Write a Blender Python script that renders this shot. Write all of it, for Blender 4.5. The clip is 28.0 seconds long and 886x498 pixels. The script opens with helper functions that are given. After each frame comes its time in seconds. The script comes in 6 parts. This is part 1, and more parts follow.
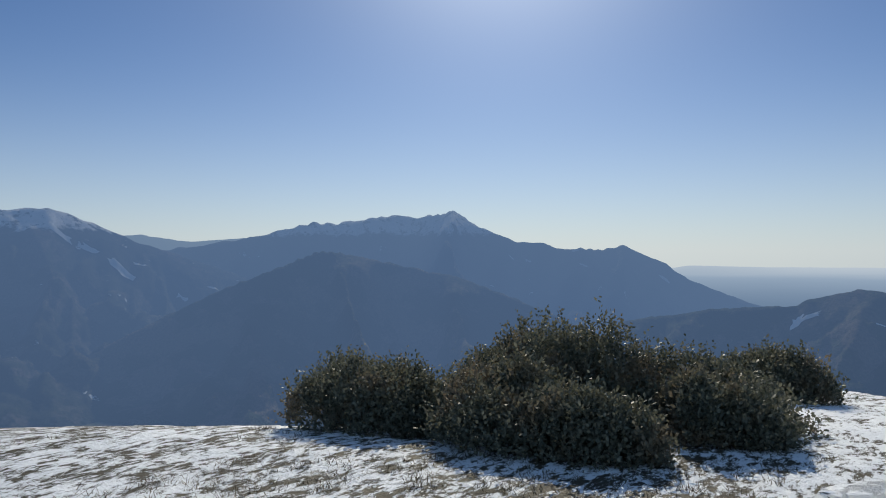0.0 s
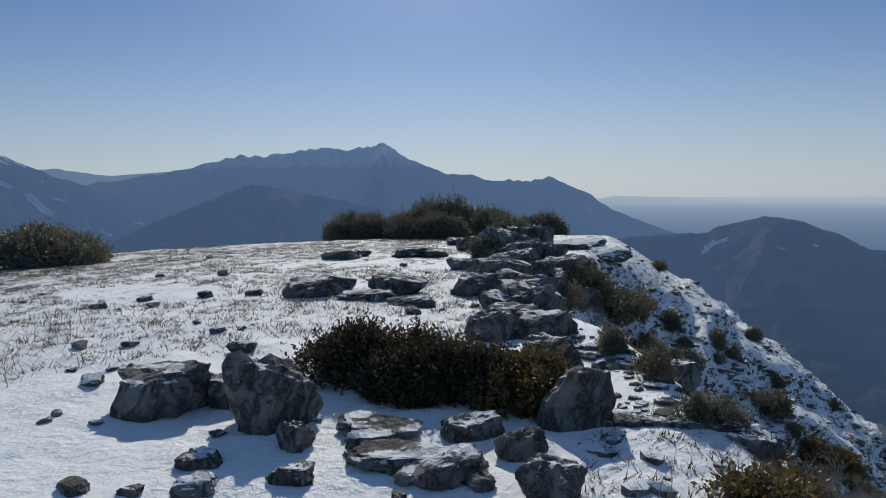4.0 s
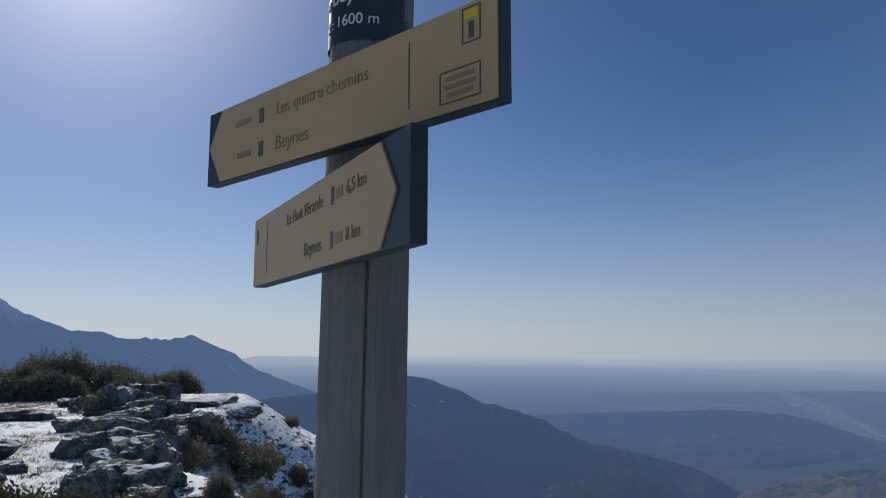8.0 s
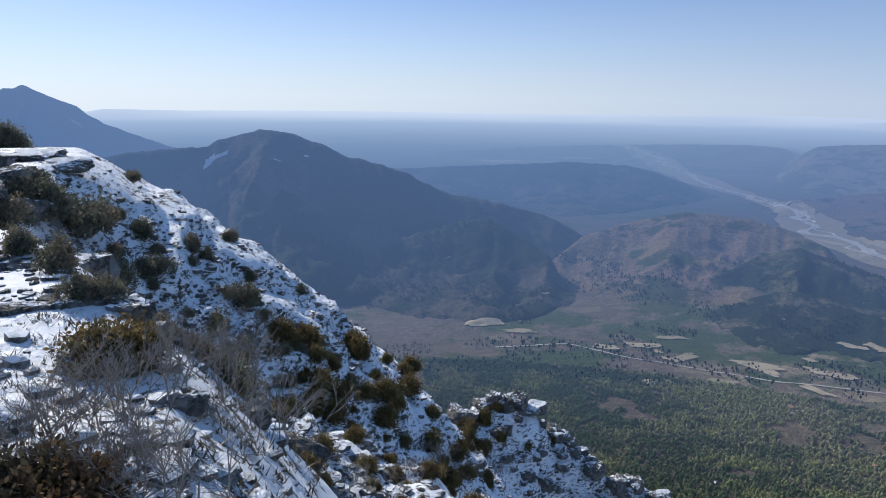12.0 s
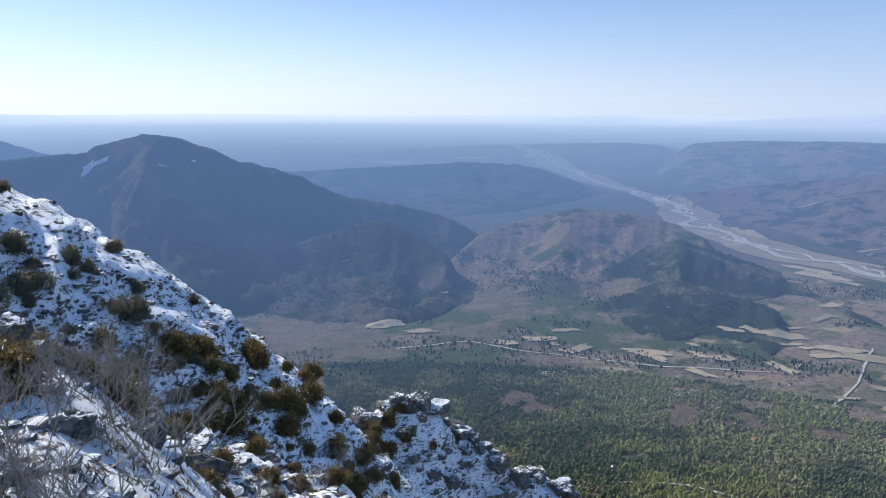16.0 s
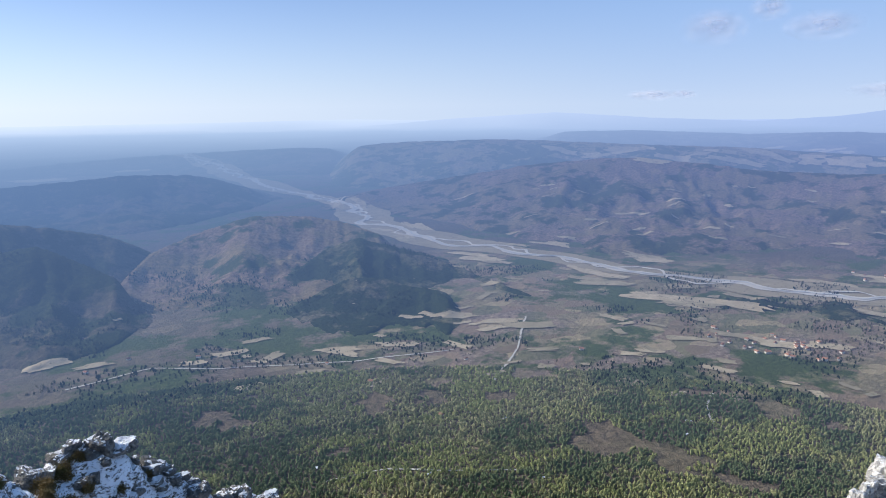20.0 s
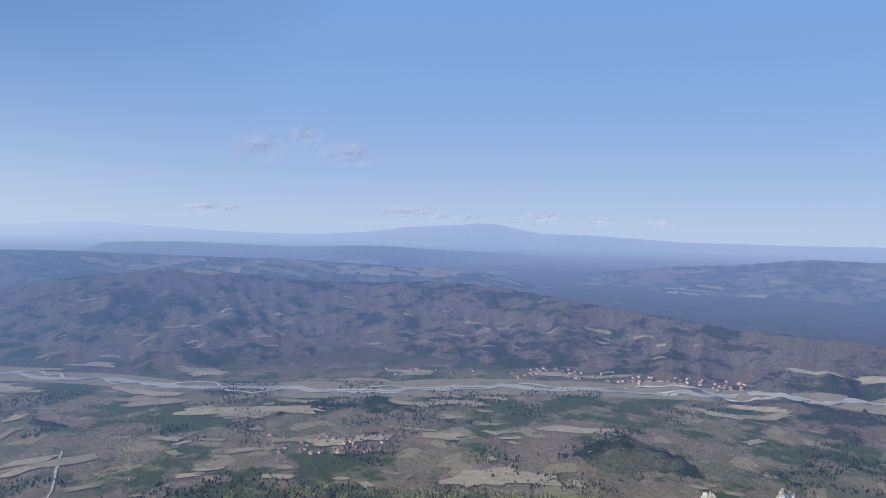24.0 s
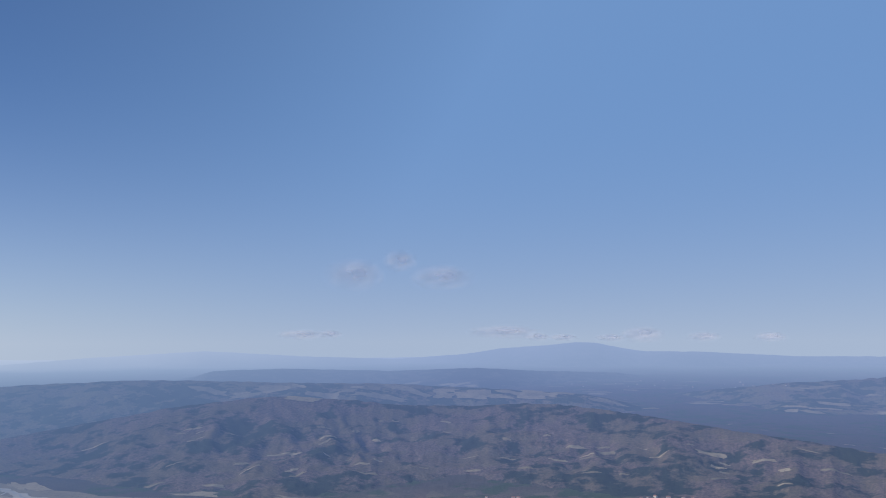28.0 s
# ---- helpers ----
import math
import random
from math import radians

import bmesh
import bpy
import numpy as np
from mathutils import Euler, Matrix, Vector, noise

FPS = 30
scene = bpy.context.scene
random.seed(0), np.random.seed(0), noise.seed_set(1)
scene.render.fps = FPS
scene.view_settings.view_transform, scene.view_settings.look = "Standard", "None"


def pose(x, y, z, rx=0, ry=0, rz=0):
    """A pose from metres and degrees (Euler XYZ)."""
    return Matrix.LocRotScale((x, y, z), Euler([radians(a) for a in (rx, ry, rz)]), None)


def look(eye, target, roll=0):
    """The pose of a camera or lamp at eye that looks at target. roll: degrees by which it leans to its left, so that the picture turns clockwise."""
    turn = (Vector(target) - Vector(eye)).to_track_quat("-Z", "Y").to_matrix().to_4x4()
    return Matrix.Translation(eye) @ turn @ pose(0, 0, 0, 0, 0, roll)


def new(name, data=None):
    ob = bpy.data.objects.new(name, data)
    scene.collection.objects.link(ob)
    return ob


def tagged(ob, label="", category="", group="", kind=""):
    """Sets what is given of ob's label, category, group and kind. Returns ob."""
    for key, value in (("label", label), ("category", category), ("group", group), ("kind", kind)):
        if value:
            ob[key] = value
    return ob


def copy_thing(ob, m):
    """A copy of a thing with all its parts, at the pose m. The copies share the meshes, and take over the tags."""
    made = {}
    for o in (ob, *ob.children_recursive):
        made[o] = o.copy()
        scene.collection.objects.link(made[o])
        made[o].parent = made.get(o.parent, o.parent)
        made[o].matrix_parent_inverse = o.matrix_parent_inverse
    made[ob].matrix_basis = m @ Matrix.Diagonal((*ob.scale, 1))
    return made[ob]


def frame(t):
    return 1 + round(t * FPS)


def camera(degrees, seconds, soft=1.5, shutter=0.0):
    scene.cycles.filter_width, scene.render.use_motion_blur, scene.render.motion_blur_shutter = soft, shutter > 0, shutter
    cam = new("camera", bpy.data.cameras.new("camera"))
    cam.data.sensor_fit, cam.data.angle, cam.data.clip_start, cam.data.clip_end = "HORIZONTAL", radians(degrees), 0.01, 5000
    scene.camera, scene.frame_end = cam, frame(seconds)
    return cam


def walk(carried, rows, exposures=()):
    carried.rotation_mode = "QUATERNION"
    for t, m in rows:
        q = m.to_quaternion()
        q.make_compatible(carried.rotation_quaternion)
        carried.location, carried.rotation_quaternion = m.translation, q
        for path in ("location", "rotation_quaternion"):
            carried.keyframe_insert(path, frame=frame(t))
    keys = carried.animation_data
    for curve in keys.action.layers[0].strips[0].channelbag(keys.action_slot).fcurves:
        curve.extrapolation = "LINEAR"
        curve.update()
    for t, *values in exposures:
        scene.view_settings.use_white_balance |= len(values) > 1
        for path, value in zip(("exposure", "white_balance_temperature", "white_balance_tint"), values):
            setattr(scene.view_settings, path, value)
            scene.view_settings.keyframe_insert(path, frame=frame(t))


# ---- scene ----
EYE = 1.6
POST = (-0.748, 0.921)


def aim(az):
    """Unit vector in plan; azimuth in degrees, positive to the left of y."""
    return -math.sin(radians(az)), math.cos(radians(az))


# ---- camera: seconds, x, y, z, yaw, pitch, roll ----
def creep(m):
    """Stand m metres out on the summit meadow, towards the far peak."""
    ax, ay = aim(38.0)
    return -0.78 + m * ax, -0.12 + m * ay, EYE + 0.17 * (1 - min(m, 10.0) / 10.0) + 0.047 * m


PATH = [
    (0.0, *creep(18.6), 40.05, 0.18, 0),
    (0.5, *creep(16.6), 41.00, -0.63, -0.1),
    (1.0, *creep(13.4), 41.94, -2.51, -0.2),
    (1.5, *creep(10.2), 42.38, -2.06, 0.1),
    (2.0, *creep(7.0), 43.73, 1.84, 0.4),
    (2.5, *creep(4.0), 43.73, 3.23, 0),
    (3.0, *creep(1.7), 38.35, -1.62, -0.9),
    (3.5, *creep(0.9), 36.15, -5.28, -0.2),
    (4.0, *creep(0.45), 34.54, -5.19, 0.43),
    (4.5, *creep(0.15), 25.08, -0.18, -0.33),
    (5.5, -0.70, -0.25, EYE + 0.17, 18.0, 7.5, -0.5),
    (6.5, -0.58, -0.34, EYE + 0.17, 13.12, 12.84, -0.55),
    (7.0, -0.571, -0.276, EYE + 0.17, 11.14, 12.88, -0.5),
    (7.5, -0.53, -0.27, EYE + 0.13, 10.5, 13.0, -0.4),
    (8.0, -0.475, -0.227, EYE + 0.08, 7.07, 7.38, -0.18),
    (8.5, -0.36, -0.18, EYE + 0.03, 4.7, 6.0, -1.2),
    (9.0, -0.218, -0.142, EYE, 5.0, 4.29, -2.13),
    (9.5, -0.10, -0.06, EYE, 1.3, 0.9, -2.2),
    (10.0, 0.0, 0.0, EYE, 0.0, -3.83, -2.29),
    (10.5, 0.0, 0.0, EYE, -2.6, -7.7, -1.8),
    (11.0, 0.0, 0.0, EYE, -2.81, -9.74, -1.42),
    (11.5, 0.0, 0.0, EYE, -3.14, -11.91, -0.89),
    (13.5, 0.0, 0.0, EYE, -5.05, -11.54, -0.83),
    (14.0, 0.0, 0.0, EYE, -8.26, -11.9, -1.63),
    (14.5, 0.0, 0.0, EYE, -8.8, -12.22, -0.87),
    (15.0, 0.0, 0.0, EYE, -11.58, -12.22, -0.14),
    (15.5, 0.0, 0.0, EYE, -10.86, -11.98, -0.39),
    (16.0, 0.0, 0.0, EYE, -11.78, -11.67, -0.31),
    (16.5, 0.0, 0.0, EYE, -13.31, -11.19, -0.41),
    (17.0, 0.0, 0.0, EYE, -15.75, -10.93, -0.73),
    (17.5, 0.0, 0.0, EYE, -18.29, -10.77, -0.69),
    (18.0, 0.0, 0.0, EYE, -24.08, -10.67, -0.7),
    (18.5, 0.0, 0.0, EYE, -28.2, -10.52, -0.8),
    (19.0, 0.0, 0.0, EYE, -31.81, -10.69, -0.3),
    (19.5, 0.0, 0.0, EYE, -34.84, -11.08, 0.36),
    (20.0, 0.0, 0.0, EYE, -37.3, -11.28, 0.55),
    (20.5, 0.0, 0.0, EYE, -39.88, -11.59, 0.79),
    (21.0, 0.0, 0.0, EYE, -45.71, -13.4, -0.06),
    (21.5, 0.0, 0.0, EYE, -51.99, -13.04, 0.02),
    (22.0, 0.0, 0.0, EYE, -57.94, -13.01, 0.03),
    (22.5, 0.0, 0.0, EYE, -64.24, -12.71, -1.0),
    (24.5, 0.0, 0.0, EYE, -72.0, 1.60, 0.44),
    (25.0, 0.0, 0.0, EYE, -70.0, 5.47, 0.5),
    (26.0, 0.0, 0.0, EYE, -70.5, 6.00, 0.3),
    (27.0, 0.0, 0.0, EYE, -68.6, 7.11, 0.07),
    (28.0, 0.0, 0.0, EYE, -64.2, 7.33, 0.29),
]
cam = camera(63.15, 28.0, soft=1.0)
EXPOSURE = [(0, -0.35, 6900, 5), (2.0, -0.5, 6550, 5), (4.0, -0.6, 6600, 6), (6.5, -0.3, 6800, 10), (8.0, -0.6, 6600, 10), (9.5, -0.95, 6300, 10), (10.0, -0.95, 6200, 10), (11.0, -0.5, 6200, 10),
            (13.5, 0.38, 6350, 10), (18.0, 0.32, 6350, 10), (20.0, 0.34, 6350, 10), (22.5, 0.5, 6600, 10), (24.5, -0.05, 6200, 10), (28.0, -0.2, 6350, 10)]
walk(cam, [(t, pose(x, y, z, 90 + p, r, w)) for t, x, y, z, w, p, r in PATH], EXPOSURE)

# ---- sky and sun ----
SUN_AZ, SUN_EL = 35.0, 30.0
sun_way = Vector((*[c * math.cos(radians(SUN_EL)) for c in aim(SUN_AZ)], math.sin(radians(SUN_EL))))
world = bpy.data.worlds.new("winter_sky")
scene.world = world
world.use_nodes = True
wt = world.node_tree
wt.nodes.clear()
sky = wt.nodes.new("ShaderNodeTexSky")
sky.sky_type, sky.sun_disc = "NISHITA", False
sky.sun_elevation, sky.sun_rotation = radians(SUN_EL), radians(-SUN_AZ)
sky.altitude, sky.air_density, sky.dust_density, sky.ozone_density = 2200, 1.0, 0.4, 3.0
bg = wt.nodes.new("ShaderNodeBackground")
bg.inputs["Strength"].default_value = 0.072
wout = wt.nodes.new("ShaderNodeOutputWorld")


def world_math(op, a, b):
    n = wt.nodes.new("ShaderNodeMath")
    n.operation, n.use_clamp = op, op == "SUBTRACT"
    for socket, value in zip(n.inputs, (a, b)):
        if isinstance(value, bpy.types.NodeSocket):
            wt.links.new(value, socket)
        else:
            socket.default_value = value
    return n.outputs[0]


def world_mix(fac, a, b, how):
    n = wt.nodes.new("ShaderNodeMix")
    n.data_type, n.blend_type = "RGBA", how
    for socket, value in ((n.inputs[0], fac), (n.inputs[6], a), (n.inputs[7], b)):
        if isinstance(value, bpy.types.NodeSocket):
            wt.links.new(value, socket)
        else:
            socket.default_value = value
    return n.outputs[2]


# pale winter haze along the horizon, and the bright aureole round the sun
where = wt.nodes.new("ShaderNodeTexCoord").outputs["Generated"]
height = wt.nodes.new("ShaderNodeSeparateXYZ")
wt.links.new(where, height.inputs[0])
low = world_math("POWER", world_math("SUBTRACT", 1.0, world_math("MULTIPLY", world_math("MAXIMUM", height.outputs[2], 0.0), 2.35)), 3.3)
clear = world_mix(1.0, sky.outputs[0], (0.74, 0.955, 1.27, 1), "MULTIPLY")
facing = wt.nodes.new("ShaderNodeVectorMath")
facing.operation = "DOT_PRODUCT"
wt.links.new(where, facing.inputs[0])
facing.inputs[1].default_value = sun_way
close = world_math("MAXIMUM", facing.outputs["Value"], 0.0)
pale = world_mix(world_math("POWER", close, 1.5), (6.8, 8.0, 10.0, 1), (11.8, 12.4, 13.2, 1), "MIX")
away = world_math("MULTIPLY", world_math("SUBTRACT", 0.70, facing.outputs["Value"]), 1.3)
clear = world_mix(world_math("MINIMUM", away, 0.9), clear, (2.8, 5.1, 9.5, 1), "MIX")
hazy = world_mix(world_math("MULTIPLY", low, 0.85), clear, pale, "MIX")
rays = [world_math("MULTIPLY", world_math("POWER", close, p), k) for p, k in ((700.0, 40.0), (60.0, 9.0), (11.0, 2.6))]
glow = world_math("ADD", world_math("ADD", rays[0], rays[1]), rays[2])
glowing = world_mix(1.0, hazy, glow, "ADD")
wt.links.new(glowing, bg.inputs["Color"])
wt.links.new(bg.outputs[0], wout.inputs["Surface"])

sun = new("sun", bpy.data.lights.new("sun", "SUN"))
sun.data.energy, sun.data.angle, sun.data.color = 5.0, radians(0.53), (1.0, 0.93, 0.82)
sun.matrix_world = look(sun_way * 100, (0, 0, 0))


# ---- materials ----
class Nodes:
    """Short hand for building node trees."""

    def __init__(self, name):
        self.mat = bpy.data.materials.new(name)
        self.mat.use_nodes = True
        self.t = self.mat.node_tree
        self.t.nodes.clear()
        self.out = self.add("ShaderNodeOutputMaterial")
        self.geo = self.add("ShaderNodeNewGeometry")

    def add(self, kind):
        return self.t.nodes.new(kind)

    def join(self, a, b):
        self.t.links.new(a, b)

    def put(self, socket, value):
        if isinstance(value, bpy.types.NodeSocket):
            self.join(value, socket)
        else:
            socket.default_value = value

    def coords(self, scale=(1, 1, 1), turn=(0, 0, 0), local=False):
        m = self.add("ShaderNodeMapping")
        m.inputs["Scale"].default_value = scale
        m.inputs["Rotation"].default_value = [radians(a) for a in turn]
        src = self.add("ShaderNodeTexCoord").outputs["Object"] if local else self.geo.outputs["Position"]
        self.join(src, m.inputs["Vector"])
        return m.outputs[0]

    def noise(self, scale, detail=4, rough=0.6, at=None, distort=0.0):
        n = self.add("ShaderNodeTexNoise")
        n.inputs["Scale"].default_value, n.inputs["Detail"].default_value = scale, detail
        n.inputs["Roughness"].default_value, n.inputs["Distortion"].default_value = rough, distort
        self.join(at or self.geo.outputs["Position"], n.inputs["Vector"])
        return n.outputs["Fac"]

    def cells(self, scale, at=None, feature="F1", out="Distance"):
        n = self.add("ShaderNodeTexVoronoi")
        n.feature = feature
        n.inputs["Scale"].default_value = scale
        self.join(at or self.geo.outputs["Position"], n.inputs["Vector"])
        return n.outputs[out]

    def ramp(self, fac, *stops):
        r = self.add("ShaderNodeValToRGB")
        els = r.color_ramp.elements
        while len(els) < len(stops):
            els.new(0.5)
        for e, (p, c) in zip(els, stops):
            e.position = p
            e.color = (*c, 1) if isinstance(c, tuple) else (c, c, c, 1)
        self.put(r.inputs["Fac"], fac)
        return r.outputs["Color"]

    def mix(self, fac, a, b, how="MIX"):
        m = self.add("ShaderNodeMix")
        m.data_type, m.blend_type = "RGBA", how
        for i, v in ((0, fac), (6, a), (7, b)):
            if isinstance(v, tuple) and len(v) == 3:
                v = (*v, 1)
            self.put(m.inputs[i], v)
        return m.outputs[2]

    def math(self, op, a, b=0.0, clamp=False):
        m = self.add("ShaderNodeMath")
        m.operation, m.use_clamp = op, clamp
        self.put(m.inputs[0], a)
        self.put(m.inputs[1], b)
        return m.outputs[0]

    def part(self, which):
        s = self.add("ShaderNodeSeparateXYZ")
        self.join(self.geo.outputs["Position"], s.inputs[0])
        return s.outputs[which]

    def up(self):
        s = self.add("ShaderNodeSeparateXYZ")
        self.join(self.geo.outputs["Normal"], s.inputs[0])
        return s.outputs[2]

    def bump(self, height, strength=0.5, distance=0.1):
        b = self.add("ShaderNodeBump")
        b.inputs["Strength"].default_value, b.inputs["Distance"].default_value = strength, distance
        self.put(b.inputs["Height"], height)
        return b.outputs[0]

    def surface(self, color, rough=0.85, normal=None, metal=0.0, spec=0.3):
        p = self.add("ShaderNodeBsdfPrincipled")
        if isinstance(color, tuple) and len(color) == 3:
            color = (*color, 1)
        self.put(p.inputs["Base Color"], color)
        self.put(p.inputs["Roughness"], rough)
        self.put(p.inputs["Metallic"], metal)
        self.put(p.inputs["Specular IOR Level"], spec)
        if normal:
            self.join(normal, p.inputs["Normal"])
        self.join(p.outputs[0], self.out.inputs["Surface"])
        return p.outputs[0]

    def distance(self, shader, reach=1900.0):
        """Paints the haze between summit and far country into the surface as emission."""
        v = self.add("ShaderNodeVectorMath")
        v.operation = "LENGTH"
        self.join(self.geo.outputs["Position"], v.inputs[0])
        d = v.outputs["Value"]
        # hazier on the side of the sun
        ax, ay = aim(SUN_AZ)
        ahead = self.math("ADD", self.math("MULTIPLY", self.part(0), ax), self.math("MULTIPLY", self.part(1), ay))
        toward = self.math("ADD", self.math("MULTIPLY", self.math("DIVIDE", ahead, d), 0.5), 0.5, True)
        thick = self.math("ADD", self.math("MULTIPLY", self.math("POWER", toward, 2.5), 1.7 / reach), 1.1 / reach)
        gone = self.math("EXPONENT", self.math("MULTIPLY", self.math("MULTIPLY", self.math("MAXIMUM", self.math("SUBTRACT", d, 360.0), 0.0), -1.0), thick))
        haze_mix = self.math("SUBTRACT", 1.0, gone, True)
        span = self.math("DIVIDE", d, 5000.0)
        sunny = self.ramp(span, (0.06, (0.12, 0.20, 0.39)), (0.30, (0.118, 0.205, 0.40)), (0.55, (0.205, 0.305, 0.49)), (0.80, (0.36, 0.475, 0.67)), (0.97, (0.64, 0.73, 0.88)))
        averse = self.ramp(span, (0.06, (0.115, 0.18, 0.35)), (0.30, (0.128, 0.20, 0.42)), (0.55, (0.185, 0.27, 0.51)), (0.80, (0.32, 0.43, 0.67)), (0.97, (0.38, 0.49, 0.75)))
        haze_glow = self.mix(self.ramp(toward, (0.42, 0.0), (0.78, 1.0)), averse, sunny)
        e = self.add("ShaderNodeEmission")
        self.join(haze_glow, e.inputs["Color"])
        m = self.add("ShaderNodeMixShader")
        self.join(haze_mix, m.inputs[0])
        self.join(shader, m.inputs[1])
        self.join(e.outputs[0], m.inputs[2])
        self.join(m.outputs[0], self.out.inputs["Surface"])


def summit_material():
    n = Nodes("windblown_snow_over_rock_and_grass")
    grain = n.noise(9.0, 6, 0.65)
    drift = n.noise(1.5, 6, 0.66, n.coords((1.6, 0.6, 1.2), (0, 0, 50)))
    tufts = n.noise(7.5, 7, 0.80, n.coords((1.0, 0.5, 1.0), (0, 0, 40)))
    broad = n.noise(0.12, 3, 0.5)
    # bare rock shows where it is steep, bare heath on the sunny side of the hill
    steep = n.ramp(n.up(), (0.45, 1.0), (0.72, 0.0))
    side = n.math("SUBTRACT", n.part(1), n.math("MULTIPLY", n.part(0), 0.6))
    side = n.math("ADD", side, n.math("MULTIPLY", n.math("SUBTRACT", n.noise(0.16, 6, 0.7), 0.5), 22.0))
    bare = n.ramp(n.math("ADD", n.math("MULTIPLY", side, 0.04), 0.5, True), (0.10, 1.0), (0.42, 0.0))
    specks = n.noise(1.7, 5, 0.7)
    strata = n.noise(1.0, 4, 0.65, n.coords((0.55, 0.55, 3.2), (6, 4, 0)))
    cover = n.math("ADD", n.math("MULTIPLY", drift, 0.20), n.math("ADD", n.math("MULTIPLY", tufts, 0.48), n.math("MULTIPLY", n.math("MULTIPLY", n.math("ADD", specks, strata), 0.5), 0.30)))
    cover = n.math("ADD", cover, n.math("MULTIPLY", n.math("SUBTRACT", broad, 0.5), 0.14))
    cover = n.math("SUBTRACT", cover, n.math("MULTIPLY", steep, 0.06))
    cover = n.math("ADD", cover, n.math("MULTIPLY", n.math("MULTIPLY", n.part(2), -0.08, True), 0.035))
    cover = n.math("SUBTRACT", cover, n.math("MULTIPLY", bare, 0.5))
    lee = n.add("ShaderNodeVectorMath")
    lee.operation = "DISTANCE"
    n.join(n.geo.outputs["Position"], lee.inputs[0])
    lee.inputs[1].default_value = (-7.0, 6.0, 0.0)
    cover = n.math("ADD", cover, n.math("MULTIPLY", n.ramp(n.math("DIVIDE", lee.outputs["Value"], 14.0), (0.3, 1.0), (1.0, 0.0)), 0.07))
    # the flank below the rim: snow lies between close ledges and low plants
    over = n.math("ADD", n.math("MULTIPLY", n.part(0), 0.917), n.math("MULTIPLY", n.part(1), 0.404))
    flank = n.ramp(n.math("ADD", n.math("MULTIPLY", over, 0.2), n.math("MULTIPLY", drift, 0.3), True), (0.06, 0.0), (0.22, 1.0))
    shelf = n.noise(3.6, 8, 0.78, n.coords((0.9, 0.9, 2.4), (8, -5, 20)), 0.4)
    clump = n.noise(0.55, 4, 0.6, n.coords((1.0, 1.0, 1.8)))
    held = n.math("ADD", n.math("MULTIPLY", shelf, 1.30), n.math("MULTIPLY", clump, 0.34))
    held = n.math("SUBTRACT", held, n.math("ADD", n.math("MULTIPLY", bare, 0.5), n.math("MULTIPLY", steep, 0.05)))
    held = n.math("SUBTRACT", held, 0.272)
    cover = n.mix(flank, cover, held)
    snow = n.ramp(cover, (0.468, 0.0), (0.486, 1.0))
    stone = n.mix(n.noise(0.9, 6, 0.7), (0.16, 0.155, 0.15), (0.38, 0.37, 0.35))
    turf = n.mix(grain, (0.026, 0.022, 0.015), (0.085, 0.068, 0.042))
    turf = n.mix(n.ramp(n.noise(0.35, 4), (0.42, 0.0), (0.6, 1.0)), turf, (0.055, 0.046, 0.027))
    ground = n.mix(n.ramp(n.math("ADD", n.math("MULTIPLY", steep, 0.6), n.math("MULTIPLY", n.noise(0.5, 5), 0.7)), (0.52, 0.0), (0.68, 1.0)), turf, stone)
    scrub = n.mix(n.noise(3.0, 6, 0.75), (0.03, 0.026, 0.018), (0.12, 0.095, 0.065))
    ground = n.mix(flank, ground, n.mix(n.ramp(n.noise(1.1, 5, 0.7), (0.5, 0.0), (0.6, 0.8)), scrub, stone))
    heath = n.mix(n.ramp(n.noise(2.2, 6, 0.75), (0.32, 0.0), (0.68, 1.0)), (0.055, 0.034, 0.022), (0.26, 0.18, 0.11))
    heath = n.mix(n.ramp(n.noise(0.5, 5, 0.7), (0.46, 0.0), (0.56, 0.8)), heath, n.mix(grain, (0.045, 0.045, 0.018), (0.16, 0.14, 0.055)))
    heath = n.mix(n.ramp(n.noise(0.7, 7, 0.85), (0.54, 0.0), (0.58, 1.0)), heath, (0.48, 0.46, 0.43))
    ground = n.mix(bare, ground, heath)
    white = n.mix(n.noise(0.6, 4), (0.74, 0.77, 0.82), (0.86, 0.87, 0.88))
    color = n.mix(snow, ground, white)
    relief = n.math("ADD", n.math("MULTIPLY", n.math("MULTIPLY", snow, 0.5), 1.0), n.math("MULTIPLY", grain, 0.6))
    relief = n.math("ADD", relief, n.math("MULTIPLY", drift, 0.9))
    sh = n.surface(color, 0.75, n.bump(n.math("ADD", relief, n.math("MULTIPLY", n.math("MULTIPLY", shelf, flank), 1.0)), 0.6, 0.14))
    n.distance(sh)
    return n.mat


